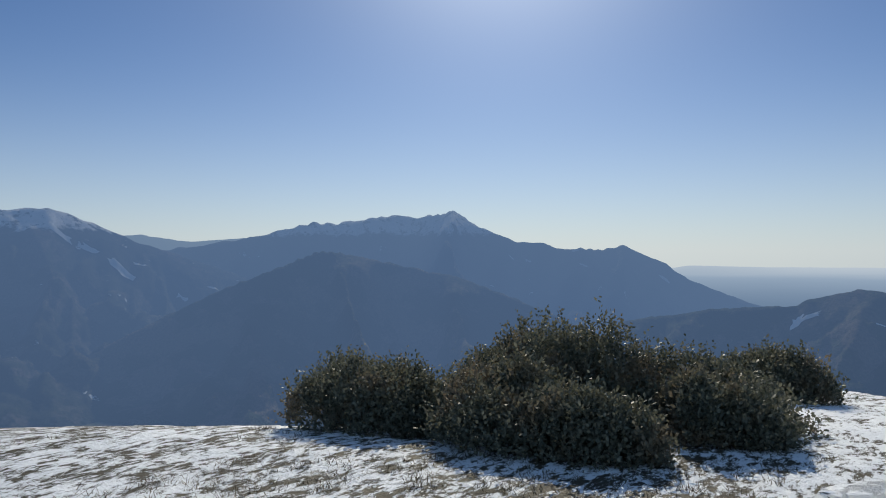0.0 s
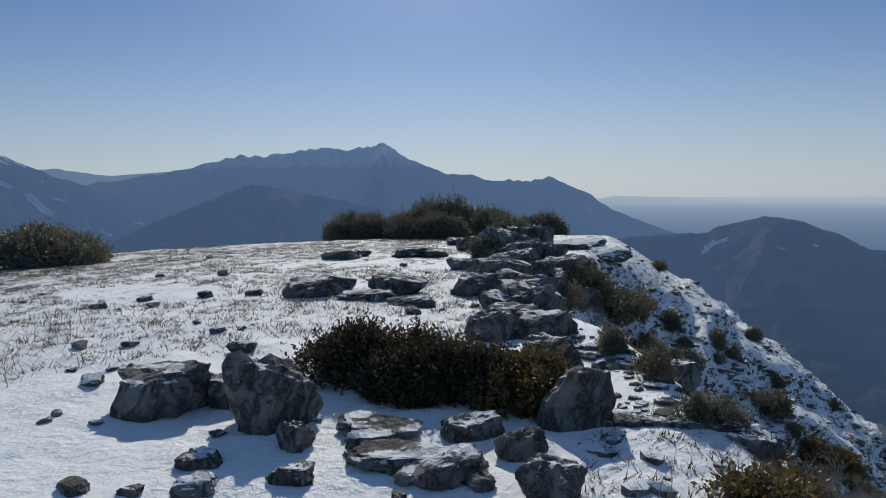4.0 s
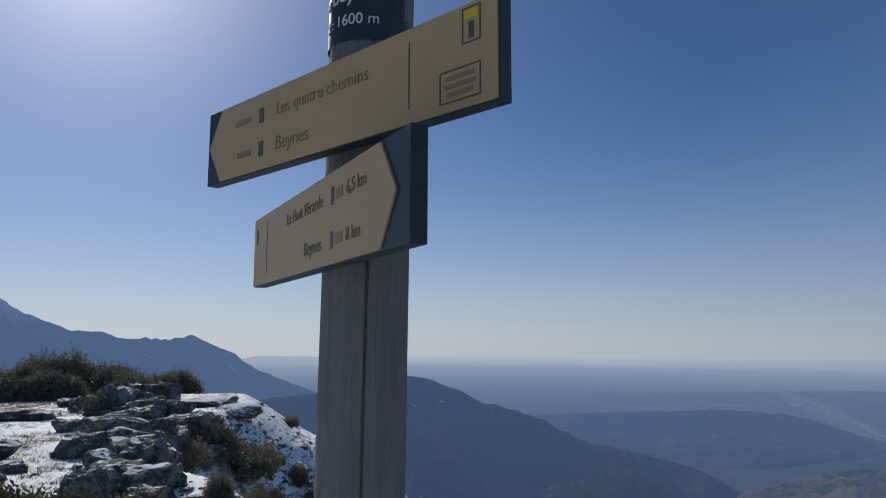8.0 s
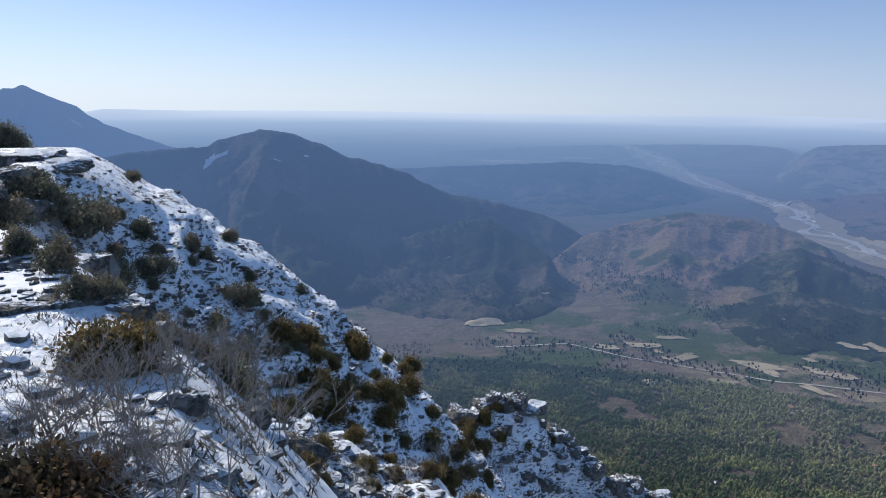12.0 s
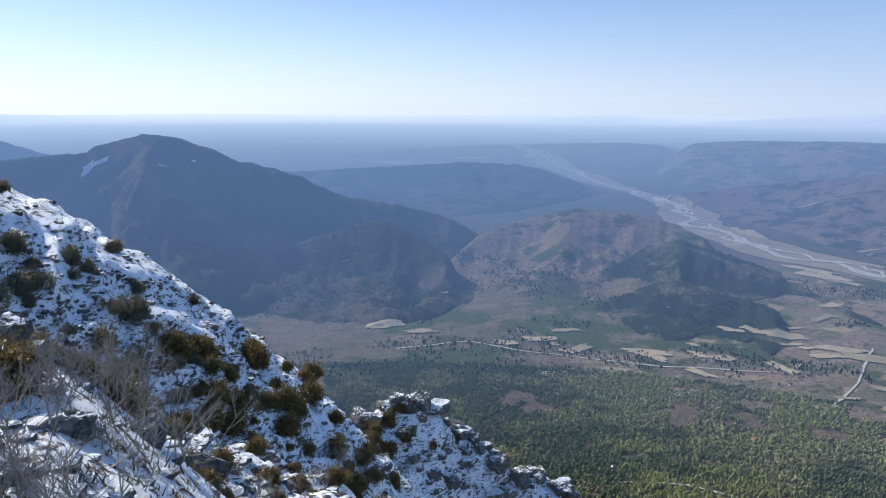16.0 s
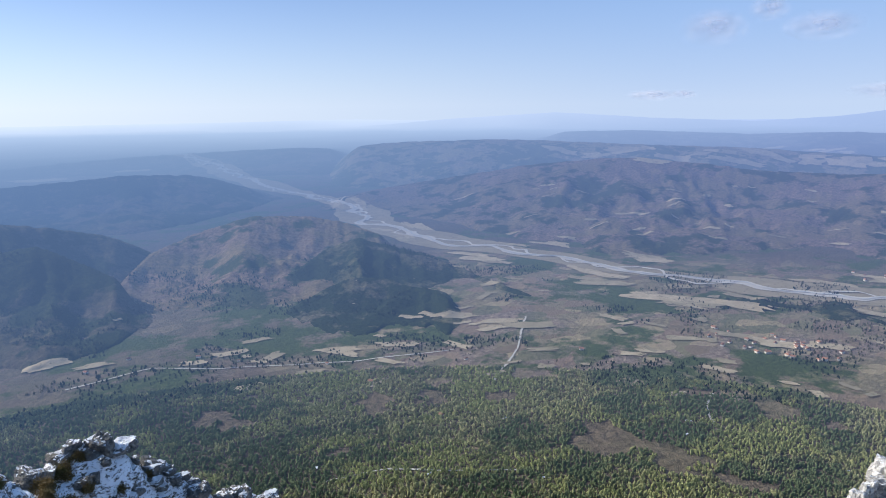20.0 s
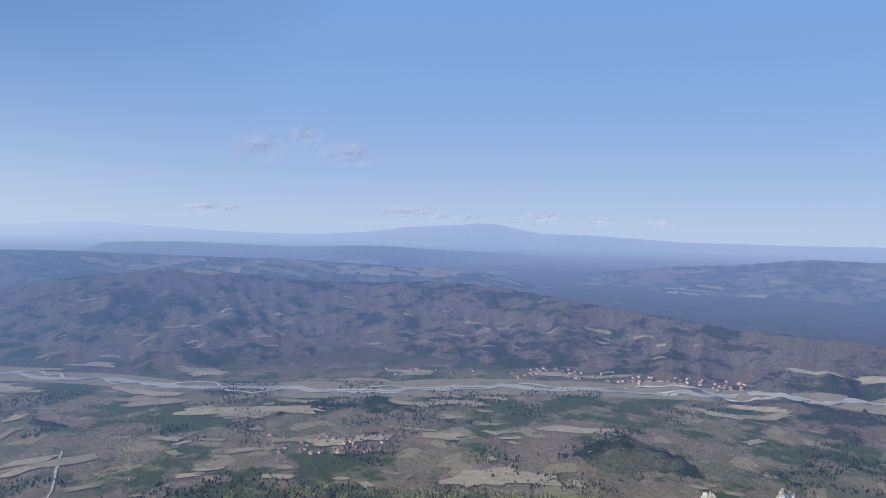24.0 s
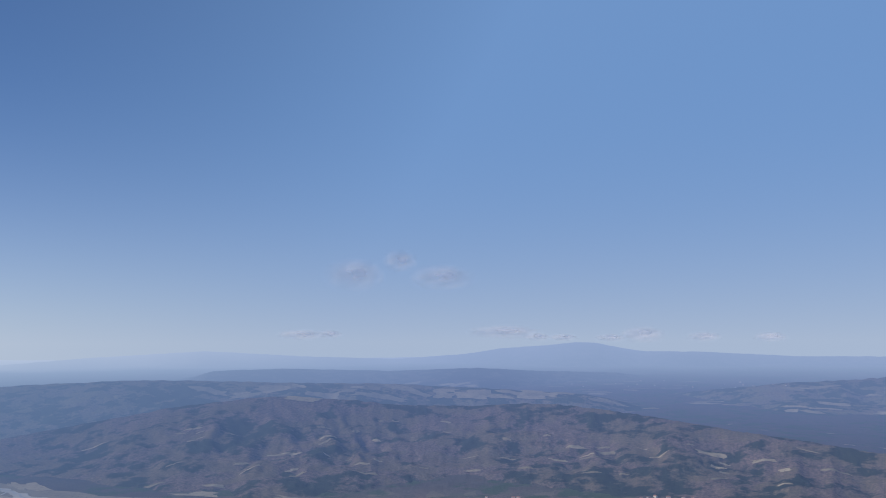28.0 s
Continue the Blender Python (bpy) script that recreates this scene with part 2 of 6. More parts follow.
def land_material(name, woods, bright, pine, snowline=None, pine_share=0.5, reach=1900.0, parcels=False):
    """Winter country seen from far above: bare woods, pines, scrub, some snow on the heights."""
    n = Nodes(name)
    fine = n.noise(0.22, 6, 0.75)
    mid = n.noise(0.022, 6, 0.65)
    wide = n.noise(0.006, 4, 0.55)
    color = n.mix(n.ramp(fine, (0.35, 0.0), (0.66, 1.0)), woods, bright)
    olive = n.ramp(n.noise(0.011, 5, 0.6), (0.48, 0.0), (0.56, 0.5))
    color = n.mix(olive, color, n.mix(fine, tuple(c * k for c, k in zip(woods, (0.9, 1.15, 0.7))), tuple(c * k for c, k in zip(bright, (0.9, 1.0, 0.62)))))
    if parcels:
        # a mosaic of clearings, pasture and coppice
        at = n.coords((0.036, 0.055, 0.0), (0, 0, 35))
        warp = n.add("ShaderNodeVectorMath")
        warp.operation = "ADD"
        n.join(at, warp.inputs[0])
        bend = n.add("ShaderNodeTexNoise")
        bend.inputs["Scale"].default_value = 0.03
        n.join(n.geo.outputs["Position"], bend.inputs["Vector"])
        n.join(bend.outputs["Color"], warp.inputs[1])
        lot = n.cells(1.0, warp.outputs[0], out="Color")
        pick = n.add("ShaderNodeSeparateXYZ")
        n.join(lot, pick.inputs[0])
        color = n.mix(n.ramp(pick.outputs[0], (0.74, 0.0), (0.78, 0.6)), color, (0.40, 0.33, 0.20))
        color = n.mix(n.ramp(pick.outputs[1], (0.62, 0.0), (0.66, 0.6)), color, (0.13, 0.14, 0.075))
        color = n.mix(n.ramp(pick.outputs[2], (0.66, 0.0), (0.7, 0.6)), color, (0.24, 0.17, 0.125))
    share = n.math("ADD", n.math("MULTIPLY", mid, 0.6), n.math("MULTIPLY", wide, 0.4))
    if parcels:
        off = n.add("ShaderNodeVectorMath")
        off.operation = "LENGTH"
        n.join(n.geo.outputs["Position"], off.inputs[0])
        # beyond the river fields the plain is wooded throughout
        color = n.mix(n.ramp(n.math("DIVIDE", off.outputs["Value"], 2000.0), (0.45, 0.0), (0.54, 0.9)), color, n.mix(fine, (0.06, 0.054, 0.045), (0.14, 0.115, 0.09)))
        color = n.mix(n.ramp(n.math("DIVIDE", off.outputs["Value"], 1000.0), (0.50, 0.8), (0.58, 0.0)), color, n.mix(n.ramp(fine, (0.32, 0.0), (0.68, 1.0)), (0.07, 0.062, 0.04), (0.20, 0.16, 0.115)))
        west = n.math("ADD", n.math("DIVIDE", n.part(0), off.outputs["Value"]), n.math("MULTIPLY", n.math("SUBTRACT", mid, 0.5), 0.5))
        color = n.mix(n.ramp(west, (0.34, 0.65), (0.60, 0.0)), color, n.mix(fine, (0.075, 0.066, 0.055), (0.17, 0.14, 0.11)))
        share = n.math("ADD", share, n.math("MULTIPLY", n.ramp(n.math("DIVIDE", off.outputs["Value"], 1000.0), (0.48, 1.0), (0.56, 0.0)), 0.3))
    stand = n.ramp(share, (pine_share, 1.0), (pine_share + 0.05, 0.0))
    color = n.mix(stand, color, n.mix(fine, tuple(c * 0.5 for c in pine), tuple(c * 1.5 for c in pine)))
    if snowline:
        h = n.math("ADD", n.part(2), n.math("MULTIPLY", n.math("SUBTRACT", n.noise(0.03, 6, 0.7), 0.5), 60.0))
        cap = n.ramp(n.math("DIVIDE", n.math("SUBTRACT", h, snowline - 10.0), 20.0, True), (0.2, 0.0), (0.6, 1.0))
        streak = n.ramp(n.noise(0.05, 5, 0.7, n.coords((1.0, 1.0, 0.25))), (0.38, 0.0), (0.46, 1.0))
        color = n.mix(n.math("MULTIPLY", cap, streak), color, (0.9, 0.91, 0.93))
        spots = n.ramp(n.noise(0.02, 5, 0.7), (0.66, 0.0), (0.69, 1.0))
        color = n.mix(spots, color, (0.8, 0.82, 0.85))
    sh = n.surface(color, 0.95, n.bump(n.math("ADD", fine, n.math("MULTIPLY", n.noise(0.07, 5, 0.65), 1.5)), 1.0, 3.5), spec=0.05)
    # distant haze goes over the land colour as painted emission
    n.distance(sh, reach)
    return n.mat


def plain_far(name, a, b, scale, rough=0.9, spec=0.1, scrub=False):
    n = Nodes(name)
    info = n.add("ShaderNodeObjectInfo")
    c = n.mix(n.ramp(n.noise(scale, 5, 0.7), (0.3, 0.0), (0.7, 1.0)), a, b)
    c = n.mix(n.math("MULTIPLY", info.outputs["Random"], 0.5), c, tuple(0.6 * v for v in a))
    if scrub:
        c = n.mix(n.ramp(n.noise(0.16, 6, 0.75), (0.56, 0.0), (0.66, 0.85)), c, (0.11, 0.10, 0.06))
    # same painted haze, so these far surfaces glow with range too
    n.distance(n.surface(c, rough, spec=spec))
    return n.mat


def rock_material(name, dark, light, lichen, snow=0.0, scale=3.0):
    n = Nodes(name)
    info = n.add("ShaderNodeObjectInfo")
    big, small = n.noise(scale, 6, 0.7), n.noise(scale * 6, 6, 0.75)
    crack = n.math("ABSOLUTE", n.math("SUBTRACT", n.noise(scale * 1.1, 6, 0.7, n.coords((1, 1, 0.6)), 0.6), 0.5))
    c = n.mix(n.ramp(big, (0.3, 0.0), (0.7, 1.0)), dark, light)
    c = n.mix(n.ramp(small, (0.56, 0.0), (0.7, 0.7)), c, lichen)
    c = n.mix(n.ramp(crack, (0.0, 0.7), (0.025, 0.0)), c, tuple(v * 0.3 for v in dark))
    c = n.mix(n.math("MULTIPLY", info.outputs["Random"], 0.25), c, dark)
    if snow:
        top = n.ramp(n.math("ADD", n.up(), n.math("MULTIPLY", n.math("SUBTRACT", n.noise(scale * 1.2, 5), 0.5), 1.2)), (1.0 - 0.35 * snow, 0.0), (1.06 - 0.35 * snow, 1.0))
        c = n.mix(top, c, (0.82, 0.84, 0.87))
    h = n.math("ADD", n.math("MULTIPLY", small, 0.5), n.ramp(crack, (0.0, 0.0), (0.05, 1.0)))
    n.surface(c, 0.9, n.bump(h, 0.9, 0.05), spec=0.2)
    return n.mat


def leaf_material(name, dark, light, tip):
    n = Nodes(name)
    r = n.geo.outputs["Random Per Island"]
    c = n.mix(r, dark, light)
    c = n.mix(n.ramp(n.noise(1.1, 3), (0.52, 0.0), (0.66, 1.0)), c, tip)
    p = n.surface(c, 0.55, spec=0.25)
    t = n.add("ShaderNodeBsdfTranslucent")
    n.put(t.inputs["Color"], c)
    m = n.add("ShaderNodeMixShader")
    m.inputs[0].default_value = 0.27
    n.join(p, m.inputs[1])
    n.join(t.outputs[0], m.inputs[2])
    n.join(m.outputs[0], n.out.inputs["Surface"])
    return n.mat


def plain(name, a, b, scale=6.0, rough=0.7, spec=0.3, stretch=(1, 1, 1), bump=0.3):
    n = Nodes(name)
    f = n.noise(scale, 5, 0.65, n.coords(stretch, local=True))
    n.surface(n.mix(f, a, b), rough, n.bump(f, bump, 0.01), spec=spec)
    return n.mat


M_SUMMIT = summit_material()
M_VALLEY = land_material("valley_woods", (0.14, 0.11, 0.087), (0.36, 0.285, 0.22), (0.075, 0.10, 0.04), pine_share=0.45, parcels=True)
M_WOODS = land_material("wooded_hills", (0.06, 0.053, 0.042), (0.145, 0.12, 0.09), (0.03, 0.045, 0.02), pine_share=0.49)
M_HILL = land_material("scrubby_hill", (0.11, 0.095, 0.068), (0.31, 0.25, 0.18), (0.05, 0.07, 0.028), pine_share=0.48)
M_SNOWY = land_material("snow_capped_mountain", (0.055, 0.05, 0.045), (0.12, 0.105, 0.09), (0.03, 0.04, 0.025), snowline=44.0, pine_share=0.5)
M_DARK = land_material("dark_scrubby_hill", (0.055, 0.055, 0.04), (0.215, 0.187, 0.125), (0.03, 0.045, 0.022), pine_share=0.50)
M_SNOW = plain_far("old_snow", (0.82, 0.84, 0.87), (0.66, 0.68, 0.72), 0.1)
M_FAR = land_material("far_range", (0.08, 0.07, 0.06), (0.16, 0.14, 0.12), (0.04, 0.05, 0.03), pine_share=0.5)
M_BROWN = land_material("brown_coppice_hill", (0.13, 0.092, 0.068), (0.30, 0.22, 0.165), (0.06, 0.075, 0.035), pine_share=0.43)
M_SCARP = land_material("wooded_scarp", (0.10, 0.074, 0.064), (0.27, 0.20, 0.165), (0.045, 0.055, 0.032), pine_share=0.455)
M_FIELD = plain_far("stubble_field", (0.47, 0.395, 0.27), (0.29, 0.235, 0.15), 0.09, scrub=True)
M_MEADOW = plain_far("pale_meadow", (0.37, 0.31, 0.21), (0.21, 0.185, 0.115), 0.05, scrub=True)
M_GRAVEL = plain_far("river_gravel", (0.62, 0.58, 0.52), (0.44, 0.41, 0.36), 0.05)
M_WATER = plain_far("shallow_river_water", (0.34, 0.36, 0.36), (0.42, 0.43, 0.42), 0.05, 0.5, 0.3)
M_ROAD = plain_far("pale_track", (0.55, 0.52, 0.46), (0.42, 0.39, 0.33), 0.2)
M_WALL = plain_far("rendered_wall", (0.75, 0.68, 0.58), (0.62, 0.55, 0.46), 0.5)
M_ROOF = plain_far("clay_roof", (0.42, 0.22, 0.14), (0.30, 0.17, 0.11), 0.5)
M_CROWNS = land_material("pine_crowns", (0.165, 0.182, 0.085), (0.50, 0.475, 0.24), (0.14, 0.178, 0.088), pine_share=0.46)
M_ROCK = rock_material("weathered_limestone", (0.10, 0.098, 0.092), (0.28, 0.27, 0.25), (0.40, 0.39, 0.36), 0.12)
M_ROCK_SNOW = rock_material("snow_dusted_limestone", (0.12, 0.118, 0.11), (0.30, 0.29, 0.27), (0.40, 0.39, 0.36), 0.9)
M_WHITE_ROCK = rock_material("bleached_limestone", (0.48, 0.465, 0.43), (0.74, 0.72, 0.68), (0.80, 0.78, 0.74), 0.30, 2.0)
M_BOX = leaf_material("box_leaves", (0.07, 0.078, 0.054), (0.225, 0.215, 0.15), (0.24, 0.185, 0.12))
M_BOX_DARK = leaf_material("winter_bronzed_box_leaves", (0.03, 0.028, 0.018), (0.11, 0.088, 0.05), (0.15, 0.09, 0.045))
M_BOX_RUST = leaf_material("russet_box_leaves", (0.075, 0.058, 0.024), (0.24, 0.165, 0.066), (0.12, 0.115, 0.045))
M_BARK = plain("grey_bark", (0.19, 0.165, 0.14), (0.40, 0.35, 0.30), 30.0, 0.9, 0.1)
M_TWIG = plain("dark_dead_wood", (0.03, 0.024, 0.02), (0.07, 0.055, 0.045), 30.0, 0.9, 0.1)
M_STRAW = leaf_material("dry_grass", (0.05, 0.043, 0.03), (0.17, 0.13, 0.075), (0.10, 0.08, 0.05))
M_POST = plain("silvered_post_wood", (0.105, 0.10, 0.09), (0.29, 0.275, 0.25), 14.0, 0.9, 0.15, (6, 6, 0.5), 0.8)
M_BOARD = plain("ochre_board_paint", (0.53, 0.37, 0.18), (0.46, 0.32, 0.155), 8.0, 0.5, 0.35, bump=0.05)
M_GREEN = plain("dark_green_paint", (0.014, 0.024, 0.029), (0.024, 0.038, 0.042), 8.0, 0.45, 0.4, bump=0.05)
M_INK = plain("dark_lettering", (0.09, 0.085, 0.06), (0.14, 0.12, 0.075), 20.0, 0.5, 0.3, bump=0.0)
M_FADED = plain("faded_lettering", (0.13, 0.10, 0.055), (0.22, 0.165, 0.085), 20.0, 0.5, 0.3, bump=0.0)
M_WORN = plain("worn_lettering", (0.22, 0.16, 0.08), (0.34, 0.24, 0.115), 20.0, 0.5, 0.3, bump=0.0)
M_WHITE = plain("white_lettering", (0.78, 0.78, 0.76), (0.7, 0.7, 0.68), 20.0, 0.5, 0.3, bump=0.0)
M_YELLOW = plain("yellow_mark", (0.75, 0.55, 0.05), (0.68, 0.5, 0.05), 20.0, 0.5, 0.3, bump=0.0)


# ---- shaping tools ----
def lattice(ix, iy, seed):
    h = (ix.astype(np.int64) * 374761393 + iy.astype(np.int64) * 668265263 + seed * 1442695041) & 0x7FFFFFFF
    h = ((h ^ (h >> 13)) * 1274126177) & 0x7FFFFFFF
    return ((h ^ (h >> 16)) & 0xFFFFFF) / float(0xFFFFFF)


def value_noise(x, y, seed=0):
    ix, iy = np.floor(x), np.floor(y)
    fx, fy = x - ix, y - iy
    fx, fy = fx * fx * fx * (fx * (fx * 6 - 15) + 10), fy * fy * fy * (fy * (fy * 6 - 15) + 10)
    a, b = lattice(ix, iy, seed), lattice(ix + 1, iy, seed)
    c, d = lattice(ix, iy + 1, seed), lattice(ix + 1, iy + 1, seed)
    return (a + (b - a) * fx) * (1 - fy) + (c + (d - c) * fx) * fy


def fbm(x, y, octaves=5, seed=0, ridged=False):
    total, amp, norm = 0.0, 1.0, 0.0
    for o in range(octaves):
        v = value_noise(x * 2.03 ** o + 17.3 * o, y * 2.03 ** o - 9.1 * o, seed + o)
        if ridged:
            v = 1 - np.abs(2 * v - 1)
        total, norm, amp = total + amp * v, norm + amp, amp * 0.5
    return total / norm


def smooth(a, b, x):
    t = np.clip((x - a) / (b - a), 0, 1)
    return t * t * (3 - 2 * t)


def to_mesh(name, verts, faces, material, flat=False):
    me = bpy.data.meshes.new(name)
    me.from_pydata([tuple(v) for v in verts], [], [tuple(f) for f in faces])
    if not flat:
        me.polygons.foreach_set("use_smooth", np.ones(len(me.polygons), dtype=bool))
    me.materials.append(material)
    me.update()
    return me


def grid_faces(rows, cols, keep=None):
    i = np.arange(rows - 1)[:, None] * cols + np.arange(cols - 1)[None, :]
    quads = np.stack([i, i + 1, i + cols + 1, i + cols], -1).reshape(-1, 4)
    return quads if keep is None else quads[keep.reshape(-1)]


# ---- the lie of the land ----
def floor_height(r):
    return -200.0 + 97.0 * np.clip((r - 1800.0) / 3150.0, 0, 1) ** 1.15


def summit_height(x, y, rough=True):
    u, v = -0.4617 * x + 0.887 * y, 0.887 * x + 0.4617 * y
    z = -0.0004 * np.minimum(np.abs(u), 60.0) ** 2 - (0.011 + 0.045 * (1 - smooth(-5.0, -1.0, v))) * np.maximum(u - 28.8, 0) ** 1.75 - 0.004 * np.maximum(-u - 30.0, 0) ** 1.9
    z = z - 0.0021 * np.minimum(v, 0) ** 2
    cleft = np.exp(-((u - 15.0) / 6.0) ** 2)
    edge = 0.40 + 0.065 * np.clip(u, -5, 60) - 2.5 * cleft + 0.9 * (fbm(u * 0.13, v * 0.02, 3, 5) - 0.5) * smooth(3.0, 9.0, np.abs(u))
    w = np.maximum(v - edge, 0)
    # a rock step at the rim, then the flank, steeper as it goes down
    far = smooth(0.0, 26.0, u)
    z = z - (0.9 * (1 - 0.8 * far) + 1.1 * cleft) * smooth(0.0, 2.2, w) - (0.60 - 0.10 * far) * w
    z = z - (0.0050 + 0.022 * far) * np.minimum(w, 26.0) ** 2 - 0.50 * np.maximum(w - 26.0, 0)
    # a rocky rib lower on the flank, and the shoulder round to the sunny side
    t = np.clip(((u - 35.0) * -9.0 + (v - 28.5) * 9.0) / 162.0, 0.0, 1.5)
    z = z + (12.6 + 1.9 * t) * np.exp(-((u - 35.0 + 9.0 * t) ** 2 + (v - 28.5 - 9.0 * t) ** 2) / 26.0)
    z = z + 11.0 * np.exp(-(((x - 36.0) / 10.0) ** 2 + ((y + 4.0) / 13.0) ** 2)) + 3.0 * np.exp(-(((x - 14.0) / 6.0) ** 2 + ((y + 6.0) / 6.0) ** 2))
    # the knoll that carries the pale crags
    a, b = 0.191 * x - 0.982 * y, 0.982 * x + 0.191 * y - 28.5
    shelf = smooth(-5.9, -4.3, a) * (1 - smooth(7.0, 19.0, a)) * smooth(-12.5, -8.0, b) * (1 - smooth(1.0, 5.0, b))
    z = z + np.maximum(-11.5 - 0.7 * smooth(3.5, 6.0, a) * (1 - smooth(9.0, 15.0, a)) - 0.05 * np.minimum(b, 0) - z, 0) * shelf
    if rough:
        on = smooth(0.0, 4.0, w)
        near = smooth(0.6, 2.6, np.hypot(x, y))
        z = z + (0.10 + 0.75 * on + 1.4 * smooth(24.0, 30.0, w) * far) * (fbm(x * 0.30, y * 0.30, 5, 11, True) - 0.62) * near
        z = z + 0.07 * (fbm(x * 1.9, y * 1.9, 3, 21) - 0.5)
        ledge = fbm(x * 0.12, y * 0.12, 3, 31) * 6 + z * 0.9
        z = z + on * 0.48 * (fbm(x * 1.0, y * 1.0, 3, 13, True) - 0.80) * near
        z = z + on * 0.75 * (smooth(0.25, 0.75, ledge - np.floor(ledge)) - (ledge - np.floor(ledge)))
    return z


def ground_height(x, y):
    r = np.hypot(x, y)
    low = floor_height(r) + 7.0 * (fbm(x * 0.006, y * 0.006, 4, 41) - 0.5) * smooth(250, 600, r) + 38.0 * np.exp(-np.maximum(r - 230.0, 0) / 110.0)
    top = summit_height(x, y)
    k = smooth(-14.0, 14.0, top - low)
    return low + (np.maximum(top, low) - low) * k


